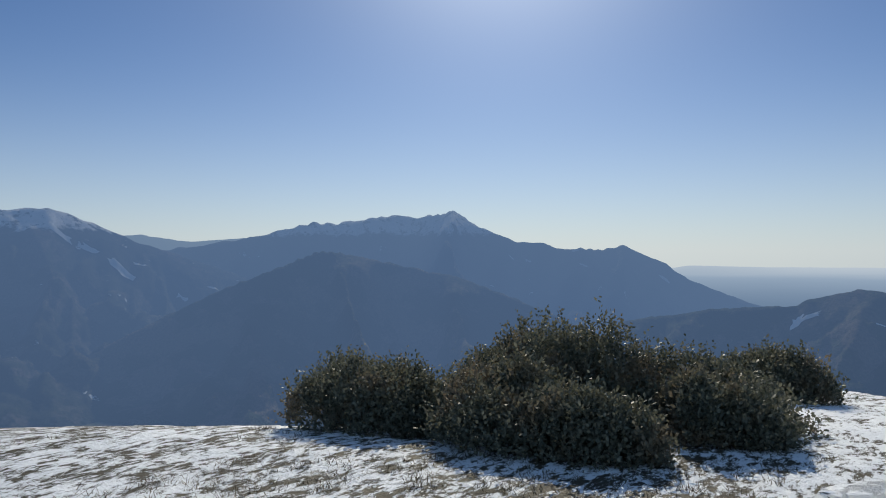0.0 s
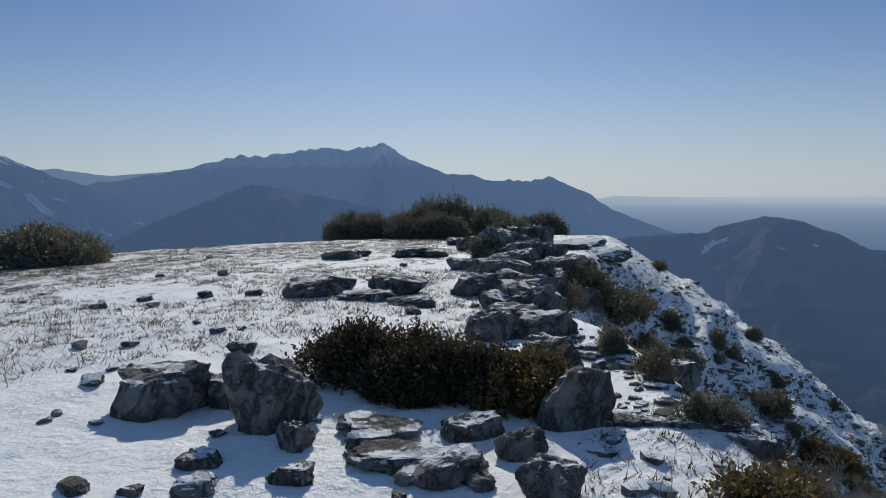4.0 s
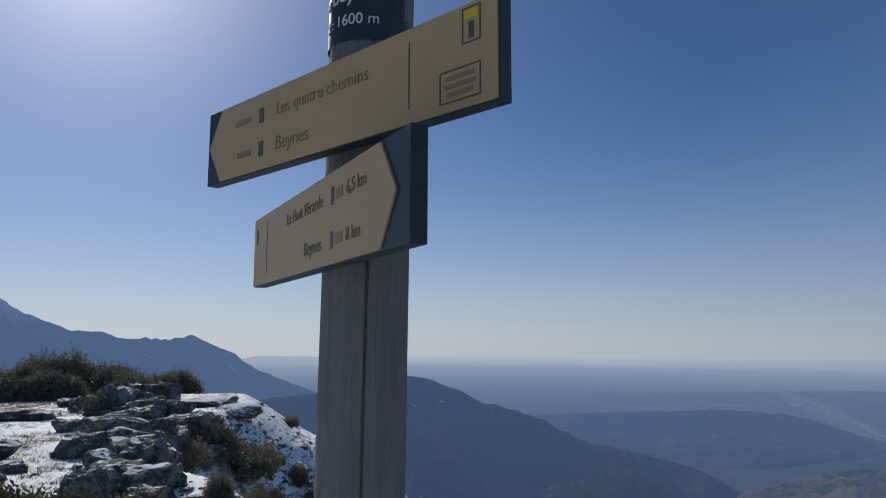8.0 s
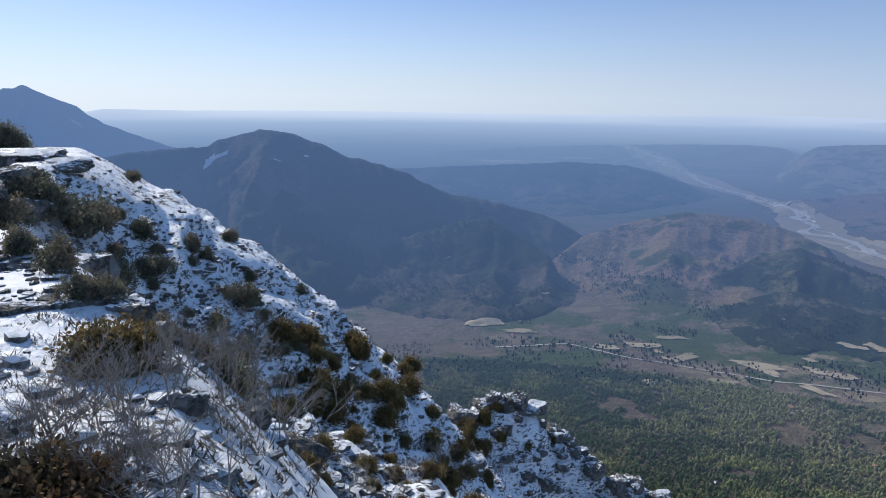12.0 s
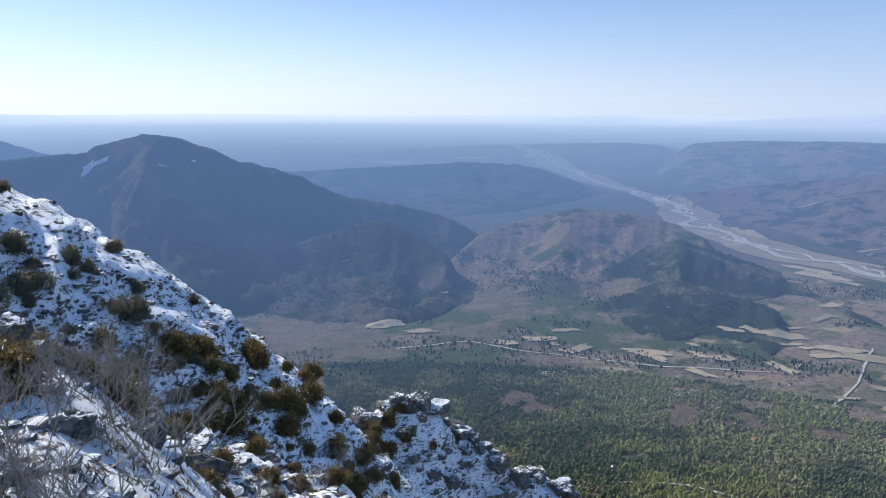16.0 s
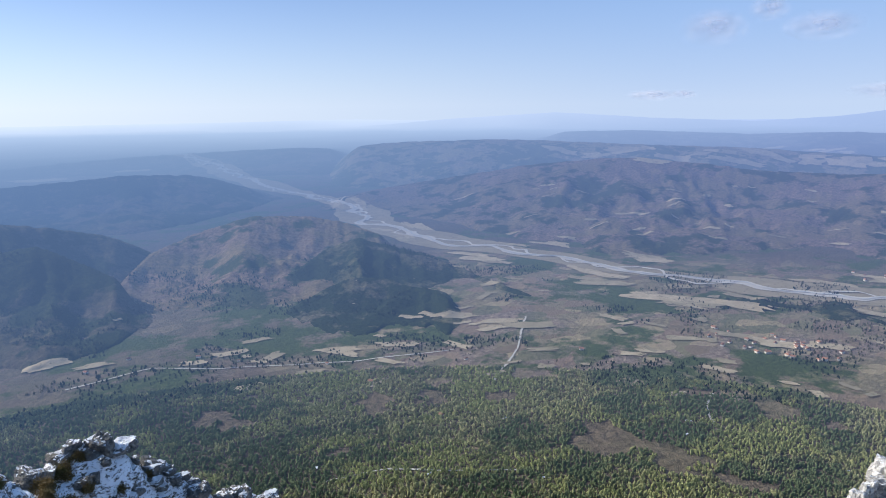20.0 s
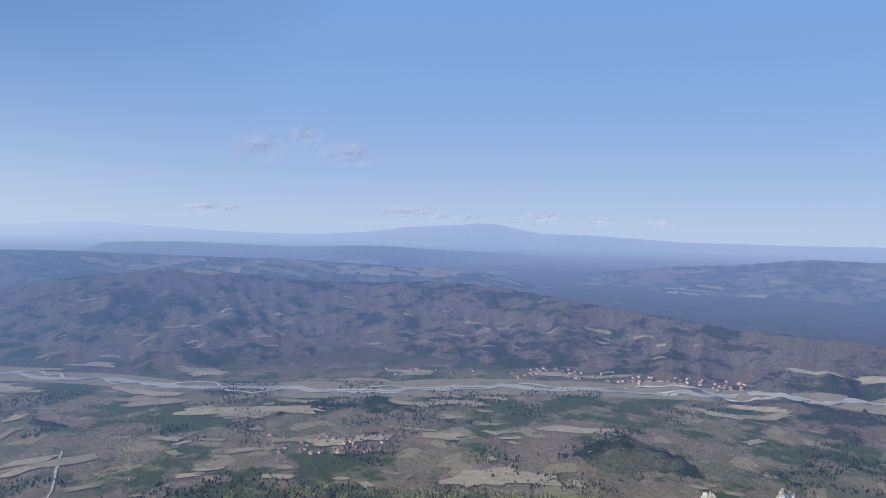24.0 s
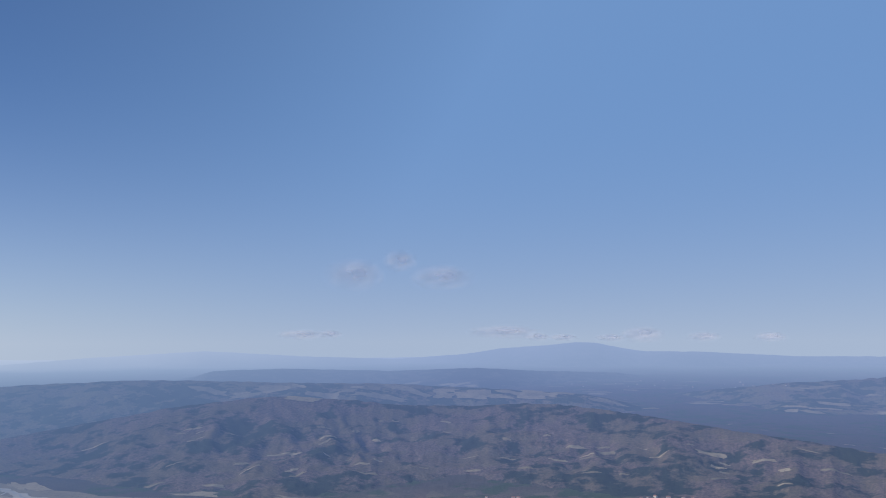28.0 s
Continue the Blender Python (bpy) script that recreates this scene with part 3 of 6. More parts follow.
# each range: distance, forward and backward spread, spur depth, then its skyline as (azimuth, elevation) in degrees
HILLS = {
    "left_snow_mountain": (1500, 620, 500, 0.5, "SNOWY", [(92.35, 1.16), (82.35, 1.87), (74.35, 2.7), (68.35, 3.17), (65.85, 2.22), (62.85, 0.86), (56.35, -1.4), (48.48, -4.29), (42.08, -7.03)]),
    "snow_mountain": (1750, 650, 500, 0.5, "SNOWY", [(67, -0.6), (61, 0.2), (57.5, 0.75), (53.74, 1.39), (51.94, 1.95), (49.91, 2.48), (49.3, 2.25), (48.77, 2.41), (48.31, 2.23), (47.82, 2.48), (47.08, 2.41), (45.6, 2.72), (43.7, 2.96), (42.64, 2.9), (42.12, 2.76), (41.38, 2.92), (40.0, 3.06), (39.2, 3.34), (38.94, 3.1), (38.31, 2.76), (37.61, 2.23), (36.75, 1.99), (35.97, 1.55), (35.19, 1.19), (34.26, 0.83), (33.32, 0.91), (32.23, 0.95), (31.45, 0.59), (30.36, 0.23), (29.66, 0.43), (27.99, 0.27), (26.1, 0.57), (23.2, -0.72), (21.3, -2.0), (18.4, -3.2), (14.6, -4.4), (11, -5.5)]),
    "distant_ridge": (2700, 500, 500, 0.2, "FAR", [(74.35, 0.02), (68.35, 0.48), (62.95, 1.31), (59.35, 0.78), (54.08, 1.16), (50.08, 0.48), (43.68, 0.02), (37.78, -1.5)]),
    "wooded_foothill": (1150, 420, 330, 0.5, "WOODS", [(70.35, -10.07), (63.35, -5.81), (56.35, -2.47), (49.44, 0.27), (45.28, -0.49), (38.96, -1.86), (33.06, -3.99), (25.98, -7.33), (20.08, -10.07)]),
    "domed_hill": (980, 340, 330, 0.55, "WOODS", [(29, -5.6, 1000), (24, -4.7, 1000), (20, -4.0, 1000), (16.2, -3.75, 990), (14.4, -3.5, 988), (12.9, -2.95, 985), (11.6, -2.55, 980), (10.4, -2.42, 980), (9.2, -2.5, 978), (7.6, -2.9, 972), (5.8, -3.55, 965), (4.0, -4.5, 955),
                                                (1.2, -5.1, 945), (-1, -5.9, 950), (-3.6, -7.3, 960), (-8.1, -8.0, 980), (-11.5, -8.8, 990), (-14, -9.9, 990), (-17, -11.4, 960)]),
    "wooded_spur": (850, 260, 160, 0.55, "WOODS", [(7, -15.0, 760), (2.9, -12.6, 800), (-0.3, -10.8, 830), (-4.3, -9.7, 850), (-7.2, -9.1, 850), (-9.7, -10.5, 830), (-12.3, -12.1, 800), (-13.4, -13.6, 770), (-15, -15.0, 730)]),
    "cone_hill": (885, 235, 220, 0.95, "DARK", [(-15.5, -17.4, 640), (-18.5, -16.2, 690), (-20.4, -14.7, 760), (-24.5, -12.9, 830), (-27.7, -11.0, 870), (-30.4, -10.1, 890), (-32.7, -10.85, 890),
                                               (-35.4, -11.6, 880), (-36.7, -12.0, 870), (-39.5, -13.0, 840), (-42.9, -14.3, 770), (-46, -15.2, 730)]),
    "round_knoll": (760, 150, 90, 0.55, "DARK", [(-19.5, -17.8, 640), (-23.2, -16.3, 690), (-27.3, -14.2, 740), (-29.6, -13.2, 760), (-32.3, -13.4, 760), (-34.6, -14.1, 740), (-36.4, -14.3, 730),
                                                (-37.8, -15.0, 700), (-39.4, -16.8, 655)]),
    "green_knoll": (650, 70, 70, 0.3, "DARK", [(-79, -18.6, 600), (-83, -17.2, 640), (-86, -16.2, 650), (-89, -16.7, 645), (-94, -18.4, 600)]),
    "dark_ridge": (780, 60, 60, 0.3, "DARK", [(-55, -15.5, 735), (-59, -14.5, 770), (-62, -14.25, 780), (-64, -14.35, 780), (-67, -14.0, 780), (-70.5, -15.2, 750)]),
    "back_hill": (1030, 330, 190, 0.5, "BROWN", [(-8.5, -15.3, 730), (-11.3, -13.4, 800), (-13.2, -11.7, 880), (-14.5, -10.6, 940), (-17.7, -9.3, 1000), (-22.2, -8.15, 1030), (-26.3, -8.25, 1030), (-29.5, -8.95, 1020),
                                                (-32.2, -10.0, 980), (-35, -11.6, 930)]),
    "west_bench": (1700, 400, 500, 0.5, "WOODS", [(16, -6.0), (6, -5.6), (-1, -5.4), (-5, -5.2), (-9, -5.0), (-14, -4.7), (-18, -4.9), (-20, -5.4), (-22, -6.0), (-25, -7.2)]),
    "west_plateau": (2450, 420, 900, 0.35, "WOODS", [(9, -4.9), (0, -4.4), (-6, -4.0), (-12, -3.6), (-18, -3.35), (-22, -3.2), (-26, -3.1), (-29.5, -3.2), (-31, -3.6)]),
    "river_scarp": (1560, 620, 500, 0.38, "SCARP", [(-27, -7.4, 1500), (-33, -6.2, 1560), (-38, -5.5, 1580), (-44, -4.6, 1580), (-51, -3.95, 1580), (-57, -4.35, 1570), (-61, -4.75, 1560),
                                                  (-66, -4.9, 1550), (-70.5, -4.7, 1540), (-74, -4.8, 1520), (-79, -5.4, 1440), (-86, -6.4, 1300), (-94, -7.3, 1200), (-104, -7.6, 1150), (-114, -8.5, 1150)]),
    "field_plateau": (2150, 420, 900, 0.12, "HILL", [(-28, -3.2), (-34, -2.75), (-42, -2.6), (-52, -3.0), (-60, -3.2), (-68, -3.6), (-75, -4.0), (-80, -4.8)]),
    "north_hill": (2650, 500, 600, 0.5, "HILL", [(-78, -4.3), (-84, -3.6), (-89, -3.0), (-94, -2.6), (-99, -2.0), (-106, -2.1), (-114, -2.6)]),
    "low_ridge": (3250, 350, 400, 0.2, "FAR", [(-44, -2.1), (-52, -1.95), (-60, -2.2), (-67, -2.0), (-72, -2.25), (-80, -2.4)]),
    "long_mountain": (4500, 500, 330, 0.22, "FAR", [(-30, -1.6), (-28.1, -1.84), (-37.7, -1.03), (-46.1, -0.58), (-53.3, -1.03), (-60.5, -1.3), (-65.9, -0.94), (-68.9, -0.49), (-72.5, -0.26), (-74.6, -0.05), (-76.2, -0.1), (-77.2, -0.35), (-79.5, -0.75), (-84, -0.8), (-90, -1.1), (-98, -1.1), (-108, -0.9)]),
    "far_coast_hills": (4700, 300, 200, 0.15, "FAR", [(24, -1.0), (15, -1.12), (4, -1.06), (-8, -1.15), (-20, -1.1), (-30, -1.0), (-40, -1.2)]),
    "rear_range": (2300, 700, 600, 0.25, "WOODS", [(78, -3), (95, 0.5), (120, 1.2), (150, 0.8), (180, 1.5), (210, 0.9), (235, 1.0), (250, -2.5)]),
}
MATERIALS = {"DARK": M_DARK, "SNOWY": M_SNOWY, "FAR": M_FAR, "WOODS": M_WOODS, "HILL": M_HILL, "BROWN": M_BROWN, "SCARP": M_SCARP}


def hill_height(name, x, y):
    """Height of one range; far below the floor where it is not."""
    rc, front, back, spur, _, line = HILLS[name]
    r, az = np.hypot(x, y), np.degrees(np.arctan2(-x, y))
    mid = 0.5 * (line[0][0] + line[-1][0])
    az = (az - mid + 180) % 360 - 180 + mid
    a = np.array(sorted(line))
    el = np.interp(az, a[:, 0], a[:, 1])
    seed = sum(map(ord, name)) % 97
    # soften the corners of the line and roughen it
    step = 0.0025 * abs(line[-1][0] - line[0][0])
    el = (el + np.interp(az - step, a[:, 0], a[:, 1]) + np.interp(az + step, a[:, 0], a[:, 1])) / 3
    el = el + (fbm(az * 1.6, r * 0 + 3.0, 5, seed) - 0.5) * min(0.30, 230.0 / rc)
    ends = smooth(a[0, 0], a[0, 0] + 3.0, az) * (1 - smooth(a[-1, 0] - 3.0, a[-1, 0], az))
    crest = np.interp(az, a[:, 0], a[:, 2]) if a.shape[1] > 2 else rc
    bend = crest * (1 + (0.10 if a.shape[1] == 2 else 0.03) * (fbm(az * 0.09, r * 0 + 7.0, 2, seed + 3) - 0.5))
    top = bend * np.tan(np.radians(el))
    base = floor_height(r)
    # lower ends have a narrower foot
    most = max(rc * math.tan(radians(p[1])) for p in line) - float(floor_height(rc))
    narrow = np.clip((top - base) / most, 0.06, 1) ** 0.75
    t = np.where(r < bend, (bend - r) / front, (r - bend) / back) / narrow
    prof = np.clip(1 - t, 0, 1)
    prof = np.where(t < 0, 1, 0.35 * prof + 0.65 * prof * prof * (3 - 2 * prof))
    # spurs and gullies run down the slopes, bent so that no line is straight
    g = rc / 1000.0
    along = np.radians(az) * rc / g + 70 * (fbm(x * 0.006 / g, y * 0.006 / g, 3, seed + 4) - 0.5)
    down = r / g + 70 * (fbm(x * 0.006 / g, y * 0.006 / g, 3, seed + 6) - 0.5)
    gully = fbm(along / 150.0, down / 300.0, 4, seed + 9, True)
    creek = fbm(along / 46.0, down / 80.0, 4, seed + 19, True)
    side = np.clip(4 * prof * (1 - prof), 0, 1) ** 0.8
    cut = np.clip((0.86 - gully) * 2.4, 0, 1.3) + (1.0 - creek) * 0.5 - 0.1
    prof = prof * (1 - spur * side * cut)
    lump = fbm(along / 34.0, down / 40.0, 4, seed + 29) - 0.5
    prof = prof + 0.30 * lump * side * (1 - prof * prof)
    return base + (top - base) * prof * ends - 6.0 * (1 - smooth(0.0, 0.05, prof * ends))


def terrain(x, y):
    x, y = np.atleast_1d(np.asarray(x, float)), np.atleast_1d(np.asarray(y, float))
    z = ground_height(x, y)
    r, az = np.hypot(x, y), np.degrees(np.arctan2(-x, y))
    for name, (rc, front, back, _, _, line) in HILLS.items():
        lo, hi = sorted((line[0][0], line[-1][0]))
        near = min([p[2] for p in line if len(p) > 2] + [rc])
        on = ((az - lo) % 360 <= hi - lo) & (r > near * 0.9 - front) & (r < rc * 1.1 + back)
        if on.any():
            z[on] = np.maximum(z[on], hill_height(name, x[on], y[on]))
    return z


def sighted(az, el, start=8.0):
    """The first place of the land in that direction from the summit."""
    ax, ay = aim(az)
    names = [k for k, h in HILLS.items() if min(h[5][0][0], h[5][-1][0]) <= az <= max(h[5][0][0], h[5][-1][0])]
    lo, hi = start, 4900.0
    for count in (500, 40):
        r = np.geomspace(lo, hi, count)
        z = ground_height(ax * r, ay * r)
        for k in names:
            z = np.maximum(z, hill_height(k, ax * r, ay * r))
        below = np.nonzero(z > EYE + r * math.tan(radians(el)))[0]
        if not len(below):
            return ax * 4800.0, ay * 4800.0, 4800.0
        i = below[0]
        lo, hi = r[max(i - 1, 0)], r[i]
    return ax * hi, ay * hi, hi


# ---- ground: one sheet from the summit to the horizon, in two materials ----
def ground_sheet(name, r0, r1, rings, material, step):
    az = np.radians(np.concatenate([np.arange(-112, 92, step), np.arange(92, 248.01, 1.5)]))
    rr = np.geomspace(r0, r1, rings)
    A, Rr = np.meshgrid(az, rr)
    x, y = -np.sin(A) * Rr, np.cos(A) * Rr
    z = ground_height(x, y)
    verts = np.stack([x, y, z], -1).reshape(-1, 3)
    faces = grid_faces(len(rr), len(az))[:, ::-1]
    if r0 < 1:
        c = len(verts)
        verts = np.vstack([verts, [0, 0, float(ground_height(np.array(0.0), np.array(0.0)))]])
        faces = [tuple(f) for f in faces] + [(c, i, i + 1) for i in range(len(az) - 1)]
    return new(name, to_mesh(name, verts, faces, material))


tagged(ground_sheet("ground_summit", 0.35, 262.0, 600, M_SUMMIT, 0.4),
       "rocky summit meadow and steep flank under thin windblown snow", "mountain ground", kind="structure")
tagged(ground_sheet("ground_valley", 262.0, 4960.0, 260, M_VALLEY, 0.4),
       "broad valley floor of bare woods and pines in blue haze", "valley", kind="structure")

HILL_WORDS = {
    "left_snow_mountain": "mountain with patchy snow above dark forest", "snow_mountain": "long hazy mountain ridge with a snow-dusted summit",
    "distant_ridge": "pale blue distant ridge with a snow patch", "wooded_foothill": "dark wooded foothill in blue shade",
    "domed_hill": "dark domed hill with wooded cliffs in haze", "cone_hill": "pointed scrubby hill with rocky gullies",
    "round_knoll": "small rounded hill with pale rocks", "back_hill": "broad brown wooded hill above the valley",
    "wooded_spur": "dark wooded spur of the domed hill", "green_knoll": "low green wooded knoll in the valley", "dark_ridge": "low dark wooded ridge in the valley", "west_bench": "dark wooded bench above the far valley",
    "west_plateau": "flat-topped wooded plateau in blue haze", "river_scarp": "wooded scarp with gullies above the river",
    "field_plateau": "high plateau with pale fields", "north_hill": "hazy hill beyond the river valley",
    "low_ridge": "low blue ridge in the haze", "long_mountain": "long pale blue mountain on the horizon",
    "far_coast_hills": "faint line of hills on the horizon", "rear_range": "wooded range behind the summit",
}
for hill, (rc, front, back, _, kind, line) in HILLS.items():
    lo, hi = line[-1][0], line[0][0]
    r_lo, r_hi = min([p[2] for p in line if len(p) > 2] + [rc]), rc
    lo, hi = min(lo, hi), max(lo, hi)
    az = np.linspace(lo, hi, max(60, int((hi - lo) / (0.1 if hill == "snow_mountain" else 0.2 if rc < 2500 else 0.25))) if hill != "rear_range" else 120)
    rr = np.linspace(r_lo * 0.94 - front, min(rc * 1.06 + back, 4960), 150 if rc < 2500 else 70)
    A, Rr = np.meshgrid(az, rr)
    x, y = -np.sin(np.radians(A)) * Rr, np.cos(np.radians(A)) * Rr
    z = hill_height(hill, x, y)
    lift = z - ground_height(x, y)
    q = np.maximum(np.maximum(lift[:-1, :-1], lift[1:, :-1]), np.maximum(lift[:-1, 1:], lift[1:, 1:])) > -2
    verts = np.stack([x, y, z], -1).reshape(-1, 3)
    faces = grid_faces(len(rr), len(az), q)
    used = np.unique(faces)
    back_index = np.full(len(verts), -1)
    back_index[used] = np.arange(len(used))
    # solid hills; their haze is emission inside the material
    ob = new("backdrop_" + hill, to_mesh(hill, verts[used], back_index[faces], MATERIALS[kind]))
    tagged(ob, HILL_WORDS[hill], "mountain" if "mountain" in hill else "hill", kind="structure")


# ---- draped patches: fields, river, tracks ----
def drape(x, y, lift):
    return terrain(x, y) + lift


def field_patch(az, el, length, width, turn, material, name, rng):
    """An irregular field lying on the land; returns the object."""
    cx, cy, d = sighted(az, el, 240.0)
    if el < -10.7 and d > 560 and float(terrain(np.array([cx]), np.array([cy]))[0]) > -195.5:
        length, width = length * 0.22, width * 0.14
    n, rings = 16, 4
    ang = np.linspace(0, 2 * np.pi, n, endpoint=False)
    sq = 1 / np.maximum(np.abs(np.cos(ang)), np.abs(np.sin(ang)))
    rad = sq ** 0.8 * (0.66 + 0.5 * rng.random(n))
    shear = rng.normal() * 0.35
    px, py = [cx], [cy]
    ca, sa = math.cos(turn), math.sin(turn)
    for k in range(1, rings + 1):
        lx, ly = np.cos(ang) * rad * length * 0.5 * k / rings, np.sin(ang) * rad * width * 0.5 * k / rings
        lx = lx + ly * shear
        px += list(cx + lx * ca - ly * sa)
        py += list(cy + lx * sa + ly * ca)
    x, y = np.array(px), np.array(py)
    z = drape(x, y, 0.45 + 0.0006 * d)
    faces = [(0, 1 + i, 1 + (i + 1) % n) for i in range(n)]
    for k in range(rings - 1):
        for i in range(n):
            a, b = 1 + k * n + i, 1 + k * n + (i + 1) % n
            faces.append((a, a + n, b + n, b))
    return new(name, to_mesh(name, np.stack([x, y, z], 1), faces, material))


def ribbon(name, points, width, material, lift=0.6, wobble=0.0, seed=0):
    """A band of even width laid along points of the plan."""
    p = np.array(points, float)
    s = np.concatenate([[0], np.cumsum(np.hypot(*np.diff(p, axis=0).T))])
    n = int(s[-1] / max(width * 0.35, 4)) + 2
    q = np.linspace(0, s[-1], n)
    x, y = np.interp(q, s, p[:, 0]), np.interp(q, s, p[:, 1])
    for _ in range(4):
        x[1:-1], y[1:-1] = (x[:-2] + 2 * x[1:-1] + x[2:]) / 4, (y[:-2] + 2 * y[1:-1] + y[2:]) / 4
    tx, ty = np.gradient(x), np.gradient(y)
    ln = np.hypot(tx, ty) + 1e-9
    off = wobble * (fbm(q / (max(width, 24.0) * 2.5), q * 0 + seed, 3, seed) - 0.5)
    w = width * (0.3 + 1.4 * fbm(q / (width * 1.7), q * 0 + seed + 5, 3, seed + 2))
    cols = []
    for f in (-0.5, -0.17, 0.17, 0.5):
        px, py = x - ty / ln * (w * f + off), y + tx / ln * (w * f + off)
        cols.append(np.stack([px, py, drape(px, py, lift)], 1))
    verts = np.stack(cols, 1).reshape(-1, 3)
    return new(name, to_mesh(name, verts, grid_faces(n, 4), material))


river_line = [(-17, 2600), (-20, 2350), (-24.8, 1790), (-27.5, 1640), (-30.2, 1440), (-31.2, 1260), (-34.3, 1160), (-37, 1075), (-42, 1010), (-47, 950), (-51, 905),
              (-56, 868), (-63, 845), (-70, 860), (-79, 885), (-87, 900), (-97, 915), (-106, 930)]
river_xy = [(aim(a)[0] * r, aim(a)[1] * r) for a, r in river_line]
tagged(ribbon("river_meadows", river_xy, 70, M_MEADOW, 0.5, 40, 4), "strip of pale flood meadows along the river", "meadow", kind="structure")
tagged(ribbon("river_bed", river_xy, 14, M_GRAVEL, 1.3, 46, 7), "wide pale gravel bed of a braided river", "river bed", kind="structure")
tagged(ribbon("river_side_arm", river_xy, 5, M_GRAVEL, 1.5, 80, 31), "narrow side arm of pale river gravel", "river bed", kind="structure")
tagged(ribbon("river_water", river_xy, 2.6, M_WATER, 2.0, 50, 7), "narrow stream winding over the gravel", "water", kind="structure")

rng = np.random.default_rng(8)
# fields that stand out: azimuth, elevation, length, width, turn in degrees
for az, el, ln, wd, turn, tan in [(-12, -15.2, 42, 26, 10, 1), (-13.6, -11.9, 26, 40, 20, 1), (-38.2, -16.6, 46, 17, -20, 1), (-44, -17.3, 55, 22, -40, 0), (-41.8, -17.0, 40, 15, -40, 1),
                                  (-40.3, -12.1, 60, 26, -45, 1), (-50, -13.8, 70, 22, -50, 0), (-54, -14.6, 66, 30, -60, 1), (-57, -15.0, 60, 20, -60, 0), (-75.3, -19.7, 55, 42, -70, 1),
                                  (-79, -19.6, 48, 30, -75, 1), (-72, -16.8, 44, 22, -70, 1), (-28.5, -19.0, 36, 14, -25, 1), (-33.5, -18.8, 34, 15, -30, 1), (-26, -20.6, 24, 12, -20, 0),
                                  (-63, -17.3, 40, 22, -60, 1), (-60, -17.0, 36, 18, -60, 0), (-66.5, -17.0, 36, 18, -60, 1), (-56.5, -17.6, 34, 13, -50, 0), (-70, -14.4, 70, 18, -70, 1), (-83, -15.8, 80, 24, -80, 1),
                                  (-74.3, -8.0, 60, 60, 10, 1), (-76.5, -8.4, 60, 36, 30, 0), (-73, -9.0, 50, 24, 10, 1), (-62.5, -9.6, 44, 22, 20, 0), (-52.6, -8.4, 60, 22, 10, 1), (-49, -8.9, 40, 22, 0, 0),
                                  (-84, -8.2, 70, 40, 0, 1), (-87.5, -8.4, 60, 30, 10, 1), (-92, -8.8, 60, 26, 0, 0), (-47, -10.3, 56, 22, -30, 1), (-43, -10.0, 60, 18, -30, 0), (-58, -9.2, 44, 20, 0, 1),
                                  (-8, -4.9, 150, 60, 20, 1), (-14, -4.5, 120, 40, 10, 0), (-4, -12.6, 40, 16, 20, 0), (-7, -17.6, 36, 14, 10, 1), (-10, -18.2, 30, 12, 0, 0), (-20, -18.6, 30, 13, -10, 1),
                                  (-17, -19.0, 22, 11, -20, 1), (-22, -17.8, 26, 11, 0, 0), (-45.5, -6.3, 60, 18, 0, 1), (-39, -7.2, 70, 16, 0, 1), (-55, -6.5, 50, 16, 0, 0)]:
    if -10.6 < el < -5.5:
        ln, wd = ln * 0.6, wd * 0.4
    tagged(field_patch(az, el, ln, wd, radians(turn if el < -12 else az + 0.3 * turn), M_FIELD if tan else M_MEADOW, "field", rng),
           "dry stubble field on the valley floor" if tan else "pale winter meadow among woods", "field", "valley fields", "structure")
for k in range(46):
    az, el = -46 - 32 * rng.random(), -3.15 - 1.2 * rng.random()
    tagged(field_patch(az, el, 40 + 70 * rng.random(), 24 + 30 * rng.random(), radians(az + rng.normal() * 14), (M_FIELD, M_MEADOW)[k % 2], "field", rng),
           "pale field on the high plateau", "field", "plateau fields", "structure")
for k in range(30):
    az, el = -76 - 26 * rng.random(), -2.9 - 2.2 * rng.random()
    tagged(field_patch(az, el, 40 + 60 * rng.random(), 14 + 22 * rng.random(), radians(az + rng.normal() * 20), (M_FIELD, M_MEADOW)[k % 2], "field", rng),
           "pale field in the hazy side valley", "field", "side valley fields", "structure")
for k in range(90):
    az, el = -18 - 80 * rng.random(), -13.6 - 8.5 * rng.random() ** 1.3
    tagged(field_patch(az, el, 8 + 24 * rng.random() ** 1.5, 5 + 7 * rng.random(), radians(az + rng.normal() * 30), (M_MEADOW, M_FIELD)[k % 2], "field", rng),
           "small field among woods", "field", "valley fields", "structure")
for k in range(50):
    az, el = -40 - 56 * rng.random(), -6.0 - 4.0 * rng.random()
    tagged(field_patch(az, el, 12 + 26 * rng.random(), 4 + 7 * rng.random(), radians(az + rng.normal() * 18), (M_MEADOW, M_FIELD)[k % 2], "field", rng),
           "small clearing on the wooded scarp", "field", "scarp clearings", "structure")
